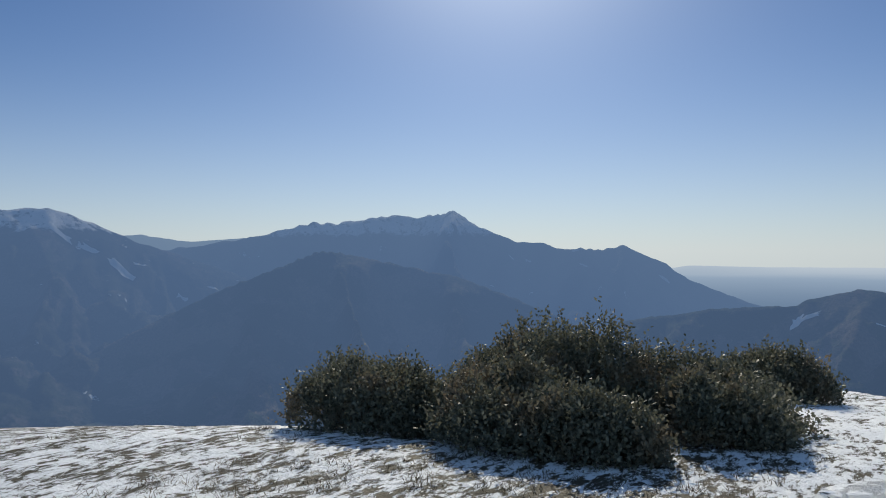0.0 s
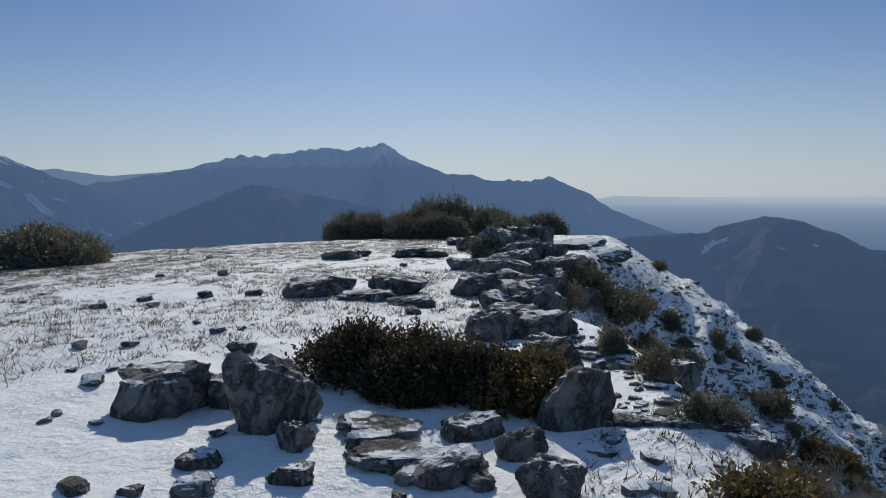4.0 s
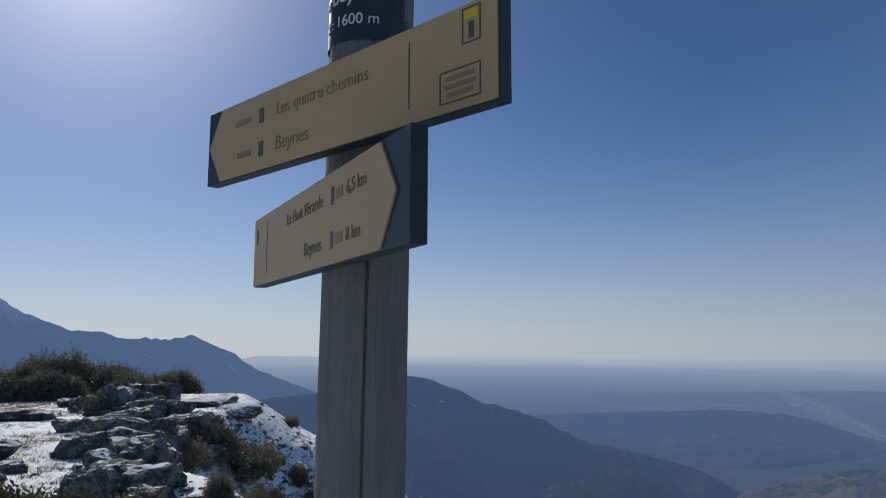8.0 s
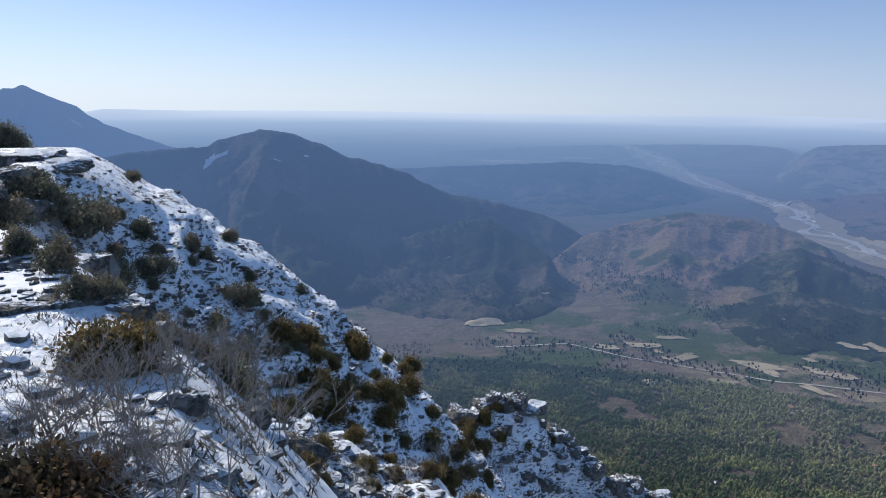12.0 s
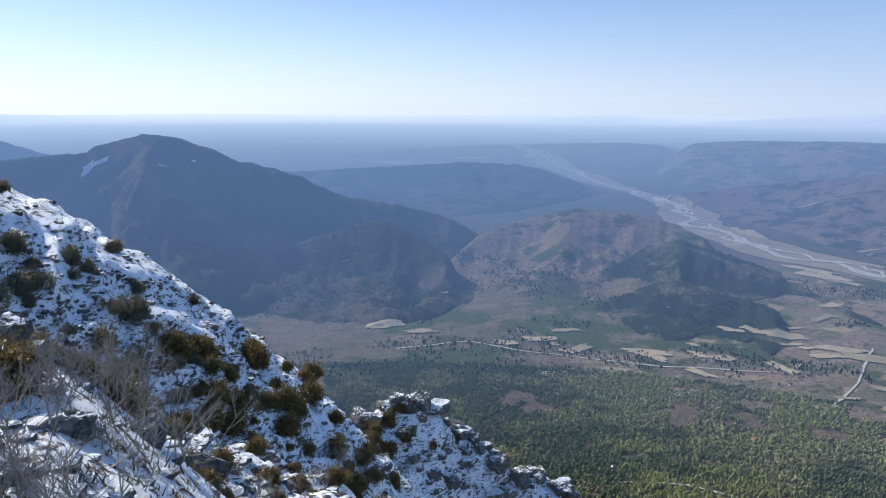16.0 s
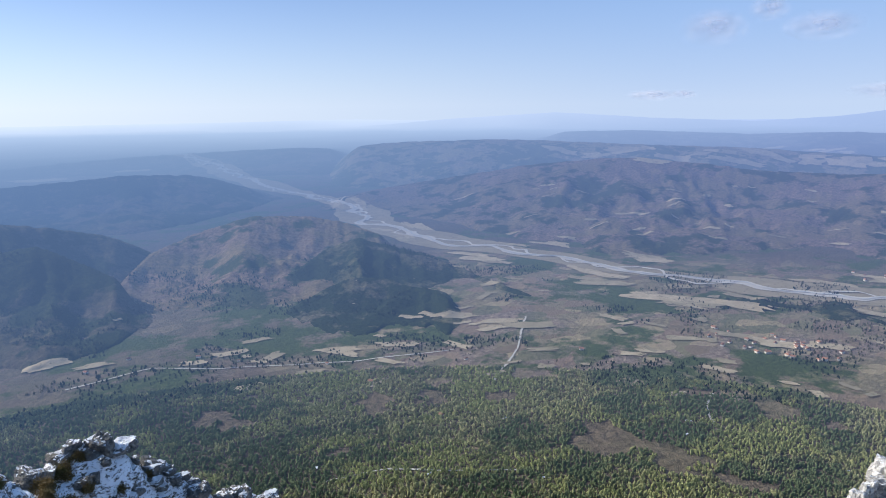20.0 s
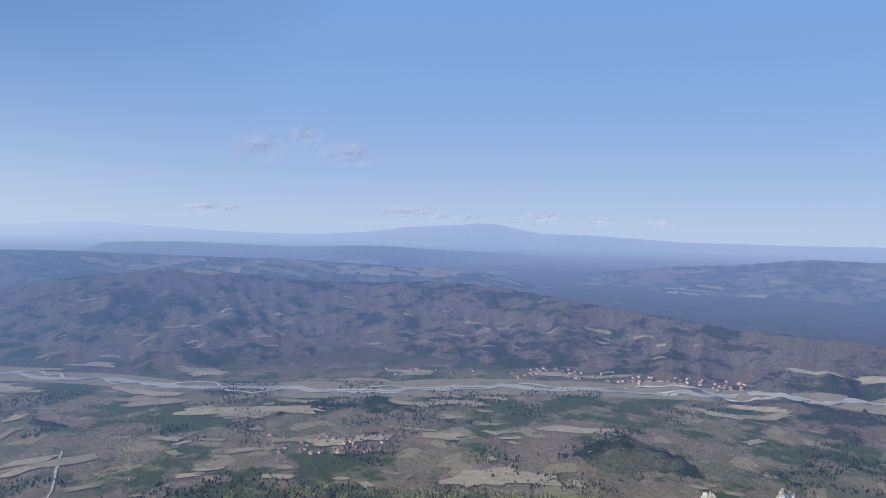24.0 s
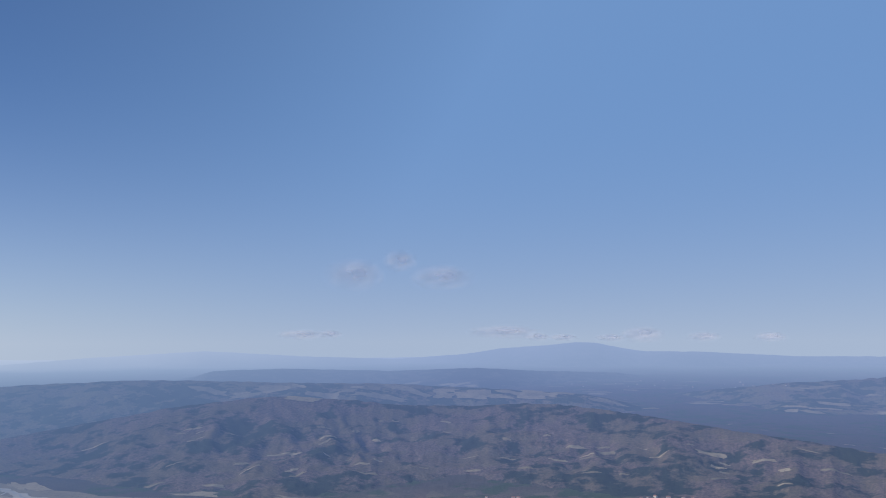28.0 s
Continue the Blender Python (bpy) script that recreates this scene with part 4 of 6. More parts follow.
# strips of plough land along both banks
for k in range(44):
    i = 3 + (k % 14)
    a, r = river_line[i]
    b, q = river_line[min(i + 1, 17)]
    f, side = rng.random(), (-1, 1)[k % 2] * (40 + 62 * rng.random())
    a, r = a + (b - a) * f, r + (q - r) * f + side
    px, py = aim(a)[0] * r, aim(a)[1] * r
    el = math.degrees(math.atan2(float(terrain(np.array([px]), np.array([py]))[0]) - EYE, r))
    along = math.atan2(river_xy[min(i + 1, 17)][1] - river_xy[i][1], river_xy[min(i + 1, 17)][0] - river_xy[i][0])
    tagged(field_patch(a, el, 34 + 46 * rng.random(), 12 + 16 * rng.random(), along + 0.2 * rng.normal(), (M_FIELD, M_MEADOW)[k % 3 == 0], "field", rng),
           "narrow plough land strip beside the river", "field", "river fields", "structure")
# lying snow and pale scree on the far slopes
for az, el, ln, wd, turn in [(14.4, -5.0, 14, 10, 20), (13.6, -4.5, 22, 5, 10), (9.4, -4.9, 10, 3, 0), (7.2, -4.6, 6, 3, 0), (63.8, -1.4, 42, 16, 60), (62.6, -0.95, 24, 7, 60), (57.5, -2.77, 16, 6, 40), (59.6, -3.53, 24, 8, 60), (65.8, 0.12, 30, 12, 50), (67.6, 1.18, 36, 13, 60), (54.7, 1.1, 36, 13, 40), (29.8, 0.04, 16, 6, 30), (29.1, -1.1, 20, 5, 30), (23.2, -2.01, 24, 8, 20), (34.7, -0.49, 11, 4, 30), (33.3, -0.8, 8, 4, 20), (47.2, 1.33, 12, 5, 40)]:
    tagged(field_patch(az, el, ln, wd, radians(turn), M_SNOW, "snow_patch", rng), "patch of old snow on a distant slope", "snow", "far snow patches", "structure")
for az, el in [(-36.9, -24.3), (-39.4, -24.1), (-42.3, -24.5), (-57.1, -23.6), (-57.0, -24.6), (-26.2, -27.7), (-35.8, -28.6), (-45.8, -28.7), (-68.5, -25.1)]:
    tagged(field_patch(az, el, 3.0 + 3 * rng.random(), 1.2 + 1.2 * rng.random(), radians(az + 90 * rng.random()), M_SNOW, "snow_patch", rng), "small patch of snow in a forest clearing", "snow", "forest snow patches", "structure")
for k, line in enumerate([[(-44, -16.6), (-43.6, -18.5), (-42.3, -20.2), (-41.5, -21.6)], [(-8, -19.5), (-14, -18.9), (-22, -19.8), (-30, -20.0), (-38, -19.2)],
                          [(-27, -28.8), (-32, -28.2), (-38, -28.6), (-44, -28.4)], [(-58.6, -21.4), (-58.2, -22.6), (-58.8, -23.6)]]):
    pts = [sighted(a, e, 240.0)[:2] for a, e in line]
    tagged(ribbon("track", pts, 1.7, M_ROAD, 0.6, 9, 20 + k), "pale unpaved track across the valley floor", "track", "valley tracks", "structure")


# ---- far trees: joined, nobody could count them ----
def tree_cloud(name, label, places, size, sides, material, rng):
    n = len(places)
    h = size * (0.5 + 0.9 * rng.random(n))
    w = h * (0.28 + 0.16 * rng.random(n))
    ph = rng.random(n) * 6.28
    rings = []
    for lev, ww in ((-0.1, 0.3), (0.3, 1.0), (0.68, 0.66)):
        for i in range(sides):
            a = ph + 6.2832 * i / sides + lev
            g = w * ww * (0.75 + 0.5 * rng.random(n))
            rings.append(places + np.stack([g * np.cos(a), g * np.sin(a), h * lev], 1))
    rings.append(places + np.stack([0 * h, 0 * h, h], 1))
    verts = np.stack(rings, 1).reshape(-1, 3)
    one = []
    for lev in range(2):
        for i in range(sides):
            p, q = lev * sides + i, lev * sides + (i + 1) % sides
            one += [(p, q, q + sides), (p, q + sides, p + sides)]
    one += [(2 * sides + i, 2 * sides + (i + 1) % sides, 3 * sides) for i in range(sides)]
    faces = (np.array(one)[None] + (np.arange(n) * (3 * sides + 1))[:, None, None]).reshape(-1, 3)
    return tagged(new(name, to_mesh(name, verts, faces, material)), label, "trees", kind="stuff")


def scatter(count, az_range, r_range, rng, clump, seed, power=0.5):
    az = radians(az_range[0]) + radians(az_range[1] - az_range[0]) * rng.random(count)
    r = np.sqrt(r_range[0] ** 2 + (r_range[1] ** 2 - r_range[0] ** 2) * rng.random(count))
    x, y = -np.sin(az) * r, np.cos(az) * r
    keep = fbm(x * clump, y * clump, 4, seed) > power
    x, y = x[keep], y[keep]
    return np.stack([x, y, terrain(x, y)], 1)


tree_cloud("pine_forest", "green pine forest below the summit", scatter(80000, (-2, -104), (270, 530), rng, 0.016, 55, 0.235), 1.9, 4, M_CROWNS, rng)
tree_cloud("distant_woods", "scattered far trees on the valley floor", scatter(26000, (6, -104), (500, 900), rng, 0.02, 57, 0.58), 2.1, 3, M_DARK, rng)


# ---- making things ----
def part(name, data, material, parent, label="", m=None):
    """One mesh object under a thing or under a part; data is a bmesh or a mesh."""
    if isinstance(data, bmesh.types.BMesh):
        me = bpy.data.meshes.new(name)
        data.to_mesh(me)
        data.free()
        me.materials.append(material)
        data = me
    ob = new(name, data)
    ob.parent = parent
    if m is not None:
        ob.matrix_basis = m
    if label:
        ob["label"] = label
    return ob


def box(w, d, h, bevel=0.0):
    bm = bmesh.new()
    bmesh.ops.create_cube(bm, size=1.0)
    bmesh.ops.scale(bm, vec=(w, d, h), verts=bm.verts)
    if bevel:
        bmesh.ops.bevel(bm, geom=bm.edges[:], offset=bevel, segments=2, affect="EDGES")
    return bm


def near_ground(az, el, eye=(0.0, 0.0), start=2.0):
    """Where a look from the summit meets the near ground, with the distance."""
    ax, ay = aim(az)
    lo, hi = start, 240.0
    for count in (160, 16):
        r = np.geomspace(lo, hi, count)
        x, y = eye[0] + ax * r, eye[1] + ay * r
        z = summit_height(x, y)
        below = np.nonzero(z > EYE + r * math.tan(radians(el)))[0]
        i = below[0] if len(below) else count - 1
        lo, hi = r[max(i - 1, 0)], r[i]
    return float(x[i]), float(y[i]), float(z[i]), float(r[i])


def near_ground_many(az, el, start):
    """The same for many looks at once, as rows of x, y, z and distance."""
    rows = []
    for k in range(0, len(az), 400):
        a, slope = np.radians(az[k:k + 400])[:, None], np.tan(np.radians(el[k:k + 400]))[:, None]
        lo, hi = np.full(len(a), start), np.full(len(a), 240.0)
        for count in (160, 16):
            r = lo[:, None] * (hi / lo)[:, None] ** np.linspace(0.0, 1.0, count)[None, :]
            x, y = -np.sin(a) * r, np.cos(a) * r
            z = summit_height(x, y)
            below = z > EYE + r * slope
            i = np.where(below.any(1), below.argmax(1), count - 1)
            j = np.arange(len(a))
            lo, hi = r[j, np.maximum(i - 1, 0)], r[j, i]
        rows += list(np.stack([x[j, i], y[j, i], z[j, i], r[j, i]], 1))
    return rows


def at_ground(az, r, eye=(0.0, 0.0)):
    ax, ay = aim(az)
    x, y = np.array([eye[0] + ax * r]), np.array([eye[1] + ay * r])
    return float(x[0]), float(y[0]), float(summit_height(x, y)[0])


def rock_bmesh(seed, sub=3, cuts=9, rough=0.10, flute=0.0):
    """A weathered boulder of about one metre, its origin at its foot."""
    rg = random.Random(seed)
    bm = bmesh.new()
    bmesh.ops.create_icosphere(bm, subdivisions=sub, radius=0.6)
    planes = []
    for _ in range(cuts):
        nrm = Vector((rg.gauss(0, 1), rg.gauss(0, 1), rg.gauss(0, 0.7))).normalized()
        planes.append((nrm, 0.33 + 0.2 * rg.random()))
    planes.append((Vector((rg.gauss(0, 0.15), rg.gauss(0, 0.15), 1)).normalized(), 0.36))
    off = Vector((seed * 3.7, seed * 1.3, seed * 0.7))
    for v in bm.verts:
        p = v.co.copy()
        for nrm, d in planes:
            over = p.dot(nrm) - d
            if over > 0:
                p -= nrm * over * 0.92
        n1 = noise.fractal(p * 2.2 + off, 1.0, 2.0, 3)
        n2 = noise.fractal(p * 7.0 + off, 0.9, 2.0, 4)
        p += p.normalized() * (rough * n1 + rough * 0.45 * n2)
        if flute:
            ang = math.atan2(p.y, p.x)
            ridge = abs(noise.noise(Vector((math.cos(ang) * 5, math.sin(ang) * 5, p.z * 0.8)) + off))
            p *= 1 - flute * (0.5 - ridge)
        v.co = p + Vector((0, 0, 0.30))
    for f in bm.faces:
        f.smooth = False
    return bm


ROCKS = []
for k in range(9):
    me = bpy.data.meshes.new("boulder")
    b = rock_bmesh(k + 1, 4, 11, 0.12)
    b.to_mesh(me)
    b.free()
    me.materials.append(M_ROCK if k % 3 else M_ROCK_SNOW)
    ROCKS.append(me)


def rock(az, el, w, h, k, turn=0.0, eye=(-0.78, -0.12), group="summit rocks", label="", r=None, depth=None):
    if r is None:
        x, y, z, _ = near_ground(az, el, eye)
    else:
        x, y, z = at_ground(az, r, eye)
    ob = new("boulder", ROCKS[k % 9])
    ob.matrix_basis = pose(x, y, z - 0.10 * h, 0, 0, turn) @ Matrix.Diagonal((w, depth or w * 0.8, h * 1.25, 1))
    return tagged(ob, label or "grey weathered limestone boulder half buried in thin snow", "rock", group)


rock(47.6, -15.3, 0.66, 0.62, 1, 20, label="large grey square-topped limestone boulder on the snow")
rock(54.5, -13.6, 0.85, 0.44, 4, 60, label="long sloping limestone boulder beside a larger one")
rock(50.6, -13.9, 0.45, 0.30, 7, 10)
for az, el, w, h, k, turn in [(38.0, -18.0, 0.62, 0.14, 2, 30), (34.5, -18.6, 0.52, 0.16, 5, 80), (46.0, -18.7, 0.30, 0.13, 8, 10), (45.8, -16.8, 0.24, 0.22, 1, 40),
                              (52.5, -17.2, 0.30, 0.10, 4, 0), (40.0, -16.2, 0.60, 0.14, 7, 15), (32.6, -16.4, 0.42, 0.18, 2, 70), (29.0, -17.6, 0.34, 0.22, 5, 20),
                              (27.0, -19.5, 0.40, 0.26, 1, 55), (60.5, -17.6, 0.22, 0.08, 2, 0), (62.0, -19.6, 0.30, 0.12, 4, 30), (57.0, -18.2, 0.16, 0.05, 8, 0),
                              (44.4, -7.5, 1.00, 0.36, 4, 25), (42.6, -7.4, 0.60, 0.34, 1, 60), (38.4, -7.5, 1.00, 0.40, 7, 15), (40.4, -7.9, 0.90, 0.18, 2, 40), (37.0, -8.3, 0.8, 0.16, 5, 10),
                              (33.0, -6.0, 0.8, 0.30, 1, 0), (31.6, -7.6, 0.9, 0.45, 4, 20), (30.4, -6.6, 1.1, 0.5, 7, 30), (29.0, -7.8, 1.0, 0.5, 1, 70), (27.8, -9.4, 0.7, 0.55, 5, 15),
                              (31.0, -10.5, 0.55, 0.4, 2, 45), (26.5, -12.5, 0.6, 0.45, 4, 5), (24.9, -15.5, 0.55, 0.5, 8, 35), (29.5, -5.0, 1.4, 0.5, 1, 10), (27.0, -5.2, 1.2, 0.5, 7, 50),
                              (25.4, -4.6, 1.6, 0.25, 0, 20), (23.8, -4.4, 1.6, 0.25, 3, 70), (22.0, -5.2, 1.4, 0.3, 6, 30), (28.4, -4.1, 1.2, 0.2, 3, 0)]:
    rock(az, el, w, h, k, turn)
for k, (az, el, w, h) in enumerate([(30.5, -5.2, 1.6, 0.9), (29.2, -6.0, 1.8, 1.2), (27.8, -6.6, 1.6, 1.2), (26.5, -7.5, 1.7, 1.3), (29.8, -7.4, 1.4, 1.0), (28.3, -8.4, 1.5, 1.1), (25.2, -6.2, 1.5, 1.0),
                                    (24.2, -8.4, 1.5, 1.0), (30.4, -8.6, 1.0, 0.8), (29.2, -9.8, 1.2, 0.9), (26.9, -10.2, 1.1, 0.9)]):
    rock(az, el, 0.7 * w, 0.42 * h, (1, 4, 7)[k % 3] + k % 2, 40.0 * k, group="rim outcrops", label="dark shaded limestone outcrop under the snowy rim")
for k, (az, r, w, h) in enumerate([(42.4, 20.2, 1.1, 0.30), (41.2, 20.6, 0.8, 0.24), (37.0, 20.4, 1.2, 0.32), (35.6, 20.2, 0.9, 0.30), (44.6, 13.6, 0.8, 0.2), (33.6, 24.6, 0.7, 0.3), (32.4, 22.0, 0.9, 0.5), (29.6, 19.5, 1.4, 0.9), (27.9, 20.5, 1.5, 1.0), (30.6, 21.6, 1.1, 0.8), (28.6, 18.4, 1.0, 0.6)]):
    rock(az, 0, w, h, (4, 1, 7)[k % 3], 55.0 * k, label="dark limestone ledge cropping out of the meadow", r=r)
for k, (az, r, w, h) in enumerate([(24.0, 4.6, 0.28, 0.16), (17.0, 4.0, 0.25, 0.15), (12.0, 5.2, 0.3, 0.2), (29.0, 3.9, 0.22, 0.14), (20.5, 5.8, 0.34, 0.2), (8.0, 6.4, 0.4, 0.25), (14.0, 7.2, 0.4, 0.25), (23.0, 8.4, 0.5, 0.3)]):
    rock(az, 0, w, h, k, 35.0 * k, (0.0, 0.0), "rim rocks", "grey limestone block on the rim of the slope", r)
# broken rock along the rib below
rib = np.random.default_rng(5)
for k in range(44):
    az = -5.0 - 18.0 * rib.random()
    el, w = -25.2 + 0.33 * min(0.0, az + 12.0) - 4.5 * rib.random() ** 1.5, 0.5 + 0.8 * rib.random() ** 2
    h = 0.55 * w
    rock(az, el, w, h, k, 47.0 * k % 360, (0.0, 0.0), "rib rocks", "snow-dusted limestone block on the rocky rib")
def crest(az, r0, r1):
    """The highest-looking place of the ground in one direction."""
    ax, ay = aim(az)
    r = np.linspace(r0, r1, 160)
    el = (summit_height(ax * r, ay * r) - EYE) / r
    i = int(el.argmax())
    return float(r[i])


for k in range(30):
    az = -3.2 - 20.5 * (k + rib.random()) / 30.0
    r = crest(az, 34.0, 60.0) - 0.3 - 1.2 * rib.random()
    w = 0.8 + 1.0 * rib.random()
    rock(az, 0, w, w * (0.4 + 0.35 * rib.random()), k, 61.0 * k % 360, (0.0, 0.0), "rib rocks", "snow-dusted limestone block on the rocky rib", r)
rng = np.random.default_rng(21)
for k in range(70):
    az, el = 30 + 38 * rng.random(), -4.8 - 16 * rng.random() ** 1.6
    s = 0.10 + 0.25 * rng.random() ** 2
    rock(az, el, s, s * 0.4, int(rng.integers(9)), float(rng.random() * 180), label="small limestone stone poking out of the snow")


def stone_scatter(name, label, count, az_range, el_range, size, material, rng, power=1.0, start=6.0):
    """Many small angular stones set into the slope, joined."""
    base = []
    for k in range(5):
        b = rock_bmesh(40 + k, 1, 6, 0.16)
        b.verts.ensure_lookup_table()
        base.append((np.array([v.co[:] for v in b.verts]), np.array([[v.index for v in f.verts] for f in b.faces])))
        b.free()
    allv, allf, n = [], [], 0
    az = az_range[0] + (az_range[1] - az_range[0]) * rng.random(count)
    el = el_range[0] + (el_range[1] - el_range[0]) * rng.random(count) ** power
    for x, y, z, d in near_ground_many(az, el, start):
        if d > 150:
            continue
        v, f = base[int(rng.integers(5))]
        s = size * (0.35 + 1.1 * rng.random() ** 2) * (0.5 + d / 60.0)
        a = rng.random() * 6.28
        c, sn = math.cos(a), math.sin(a)
        w = v * np.array([s * 1.5, s, s * 0.8])
        w = np.stack([w[:, 0] * c - w[:, 1] * sn + x, w[:, 0] * sn + w[:, 1] * c + y, w[:, 2] + z - 0.18 * s], 1)
        allv.append(w)
        allf.append(f + n)
        n += len(v)
    return tagged(new(name, to_mesh(name, np.vstack(allv), np.vstack(allf), material, True)), label, "stones", kind="stuff")


stone_scatter("slope_stones", "dark limestone stones breaking through the snow on the flank", 5600, (30, -26), (-4.5, -32), 0.18, M_ROCK, rng, 0.8)
stone_scatter("rim_stones", "grey stones and snow on the rim of the slope", 280, (32, 2), (-14, -33), 0.20, M_ROCK_SNOW, rng, 1.0, 1.6)
stone_scatter("heath_stones", "pale stones among heath on the sunny flank", 420, (-66, -104), (-22, -34), 0.15, M_WHITE_ROCK, rng)


# ---- shrubs ----
def tube(bm, a, b, ra, rb, sides=5):
    d = (b - a)
    q = d.to_track_quat("Z", "Y")
    rings = []
    for p, r in ((a, ra), (b, rb)):
        rings.append([bm.verts.new(p + q @ Vector((r * math.cos(6.2832 * i / sides), r * math.sin(6.2832 * i / sides), 0))) for i in range(sides)])
    for i in range(sides):
        bm.faces.new((rings[0][i], rings[0][(i + 1) % sides], rings[1][(i + 1) % sides], rings[1][i]))


def shrub_meshes(seed, w, d, h, leaf, count, lobes, material, upright=0.55):
    """Foliage in many small leaves on upright shoots, and the wood under it."""
    rg = np.random.default_rng(seed)
    cs = []
    for k in range(lobes):
        a, rr = rg.random() * 6.28, 0.34 * math.sqrt(rg.random())
        fall = 1 - 0.9 * (rr / 0.36) ** 2
        cs.append((rr * w * math.cos(a), rr * d * math.sin(a), h * 0.10, 0.14 + 0.11 * rg.random(), h * (0.34 + 0.56 * fall * (0.55 + 0.55 * rg.random()))))
    lobe = np.array(cs)
    n = count // 6
    own = lobe[rg.integers(lobes, size=n)]
    v = rg.normal(size=(n, 3))
    v[:, 2] = np.abs(v[:, 2]) - 0.12
    v /= np.linalg.norm(v, axis=1)[:, None]
    t = 0.70 + 0.30 * np.sqrt(rg.random(n))
    p = own[:, :3] + v * t[:, None] * np.stack([own[:, 3] * w, own[:, 3] * d, own[:, 4]], 1)
    p[:, 2] = np.maximum(p[:, 2], 0.02 * h)
    shoot = v * (1 - upright) + np.array([0, 0, upright]) + rg.normal(size=(n, 3)) * 0.20
    shoot /= np.linalg.norm(shoot, axis=1)[:, None]
    ln = leaf * (1.6 + 4.2 * rg.random(n) ** 2)
    leaves = []
    for j in range(6):
        q = p + shoot * (ln * j / 5.0)[:, None]
        o = rg.normal(size=(n, 3))
        o -= shoot * (o * shoot).sum(1)[:, None] * 0.6
        o /= np.linalg.norm(o, axis=1)[:, None]
        tip = o * 0.8 + shoot * 0.6
        sd = np.cross(tip, rg.normal(size=(n, 3)))
        sd /= np.linalg.norm(sd, axis=1)[:, None] + 1e-9
        L = (leaf * (0.7 + 0.6 * rg.random(n)))[:, None]
        leaves.append(np.stack([q, q + tip * L * 0.5 + sd * L * 0.30, q + tip * L, q + tip * L * 0.5 - sd * L * 0.30], 1))
    verts = np.concatenate(leaves).reshape(-1, 3)
    foliage = to_mesh("foliage", verts, np.arange(len(verts)).reshape(-1, 4), material, True)
    bm = bmesh.new()
    for cx, cy, cz, s, up in cs:
        for j in range(2):
            top = Vector((cx + rg.normal() * s * w * 0.4, cy + rg.normal() * s * d * 0.4, cz + 0.5 * up))
            foot = Vector((cx * 0.35 + rg.normal() * 0.04 * w, cy * 0.35 + rg.normal() * 0.04 * d, -0.05))
            mid = foot.lerp(top, 0.5) + Vector((rg.normal(), rg.normal(), 0)) * 0.04 * w
            tube(bm, foot, mid, 0.02 * h + 0.008, 0.013 * h + 0.005)
            tube(bm, mid, top, 0.013 * h + 0.005, 0.004)
    stems = bpy.data.meshes.new("trunk")
    bm.to_mesh(stems)
    bm.free()
    stems.materials.append(M_BARK)
    return foliage, stems


def shrub(name, meshes, x, y, z, label, turn=0.0, size=1.0, group=""):
    ob = new(name)
    ob.matrix_basis = pose(x, y, z, 0, 0, turn) @ Matrix.Scale(size, 4)
    part("foliage", meshes[0], None, ob)
    part("trunk", meshes[1], None, ob, "grey branching wood")
    return tagged(ob, label, "shrub", group)


def bush_at(az, r, w, d, h, seed, leaf, count, lobes, label, material=None, eye=(-0.78, -0.12)):
    x, y, z = at_ground(az, r, eye)
    return shrub("box_bush", shrub_meshes(seed, w, d, h, leaf, count, lobes, material or M_BOX), x, y, z - 0.05, label, group="summit bushes")


bush_at(41.2, 31.6, 4.0, 2.4, 1.5, 3, 0.068, 42000, 12, "dark green rounded box bush on the meadow crest")
bush_at(36.0, 29.6, 4.4, 2.4, 1.25, 4, 0.068, 48000, 15, "low box bush with russet tips at the meadow edge")
bush_at(33.7, 32.2, 6.8, 3.2, 2.4, 5, 0.074, 95000, 22, "large dense dark box thicket on the meadow crest")
bush_at(31.0, 30.0, 2.2, 1.8, 1.0, 6, 0.07, 22000, 8, "small dark bush among rocks")
bush_at(27.2, 36.0, 3.0, 2.2, 1.35, 7, 0.08, 26000, 10, "dark box bush on the rim of the slope")
bush_at(29.2, 22.6, 1.9, 1.5, 0.9, 18, 0.07, 18000, 8, "dark box bush between rocks under the rim")
bush_at(31.2, 19.0, 1.0, 0.9, 0.5, 19, 0.06, 9000, 6, "small dark box bush between rocks")
bush_at(29.4, 37.0, 0.7, 0.6, 0.55, 8, 0.08, 3000, 4, "small round bush on the rim")
bush_at(63.4, 27.0, 5.6, 3.2, 1.45, 9, 0.085, 46000, 16, "large dark bush beyond the snowy meadow")
bush_at(39.0, 6.7, 1.9, 1.1, 0.62, 10, 0.036, 42000, 12, "low dense box shrub with brownish shoots among rocks", M_BOX_DARK)
bush_at(33.0, 6.4, 1.2, 0.9, 0.50, 11, 0.036, 22000, 8, "low box shrub spilling over the edge", M_BOX_DARK)
bush_at(28.4, 6.2, 0.8, 0.8, 0.55, 12, 0.036, 16000, 6, "russet box shrub at the cliff edge", M_BOX_RUST)

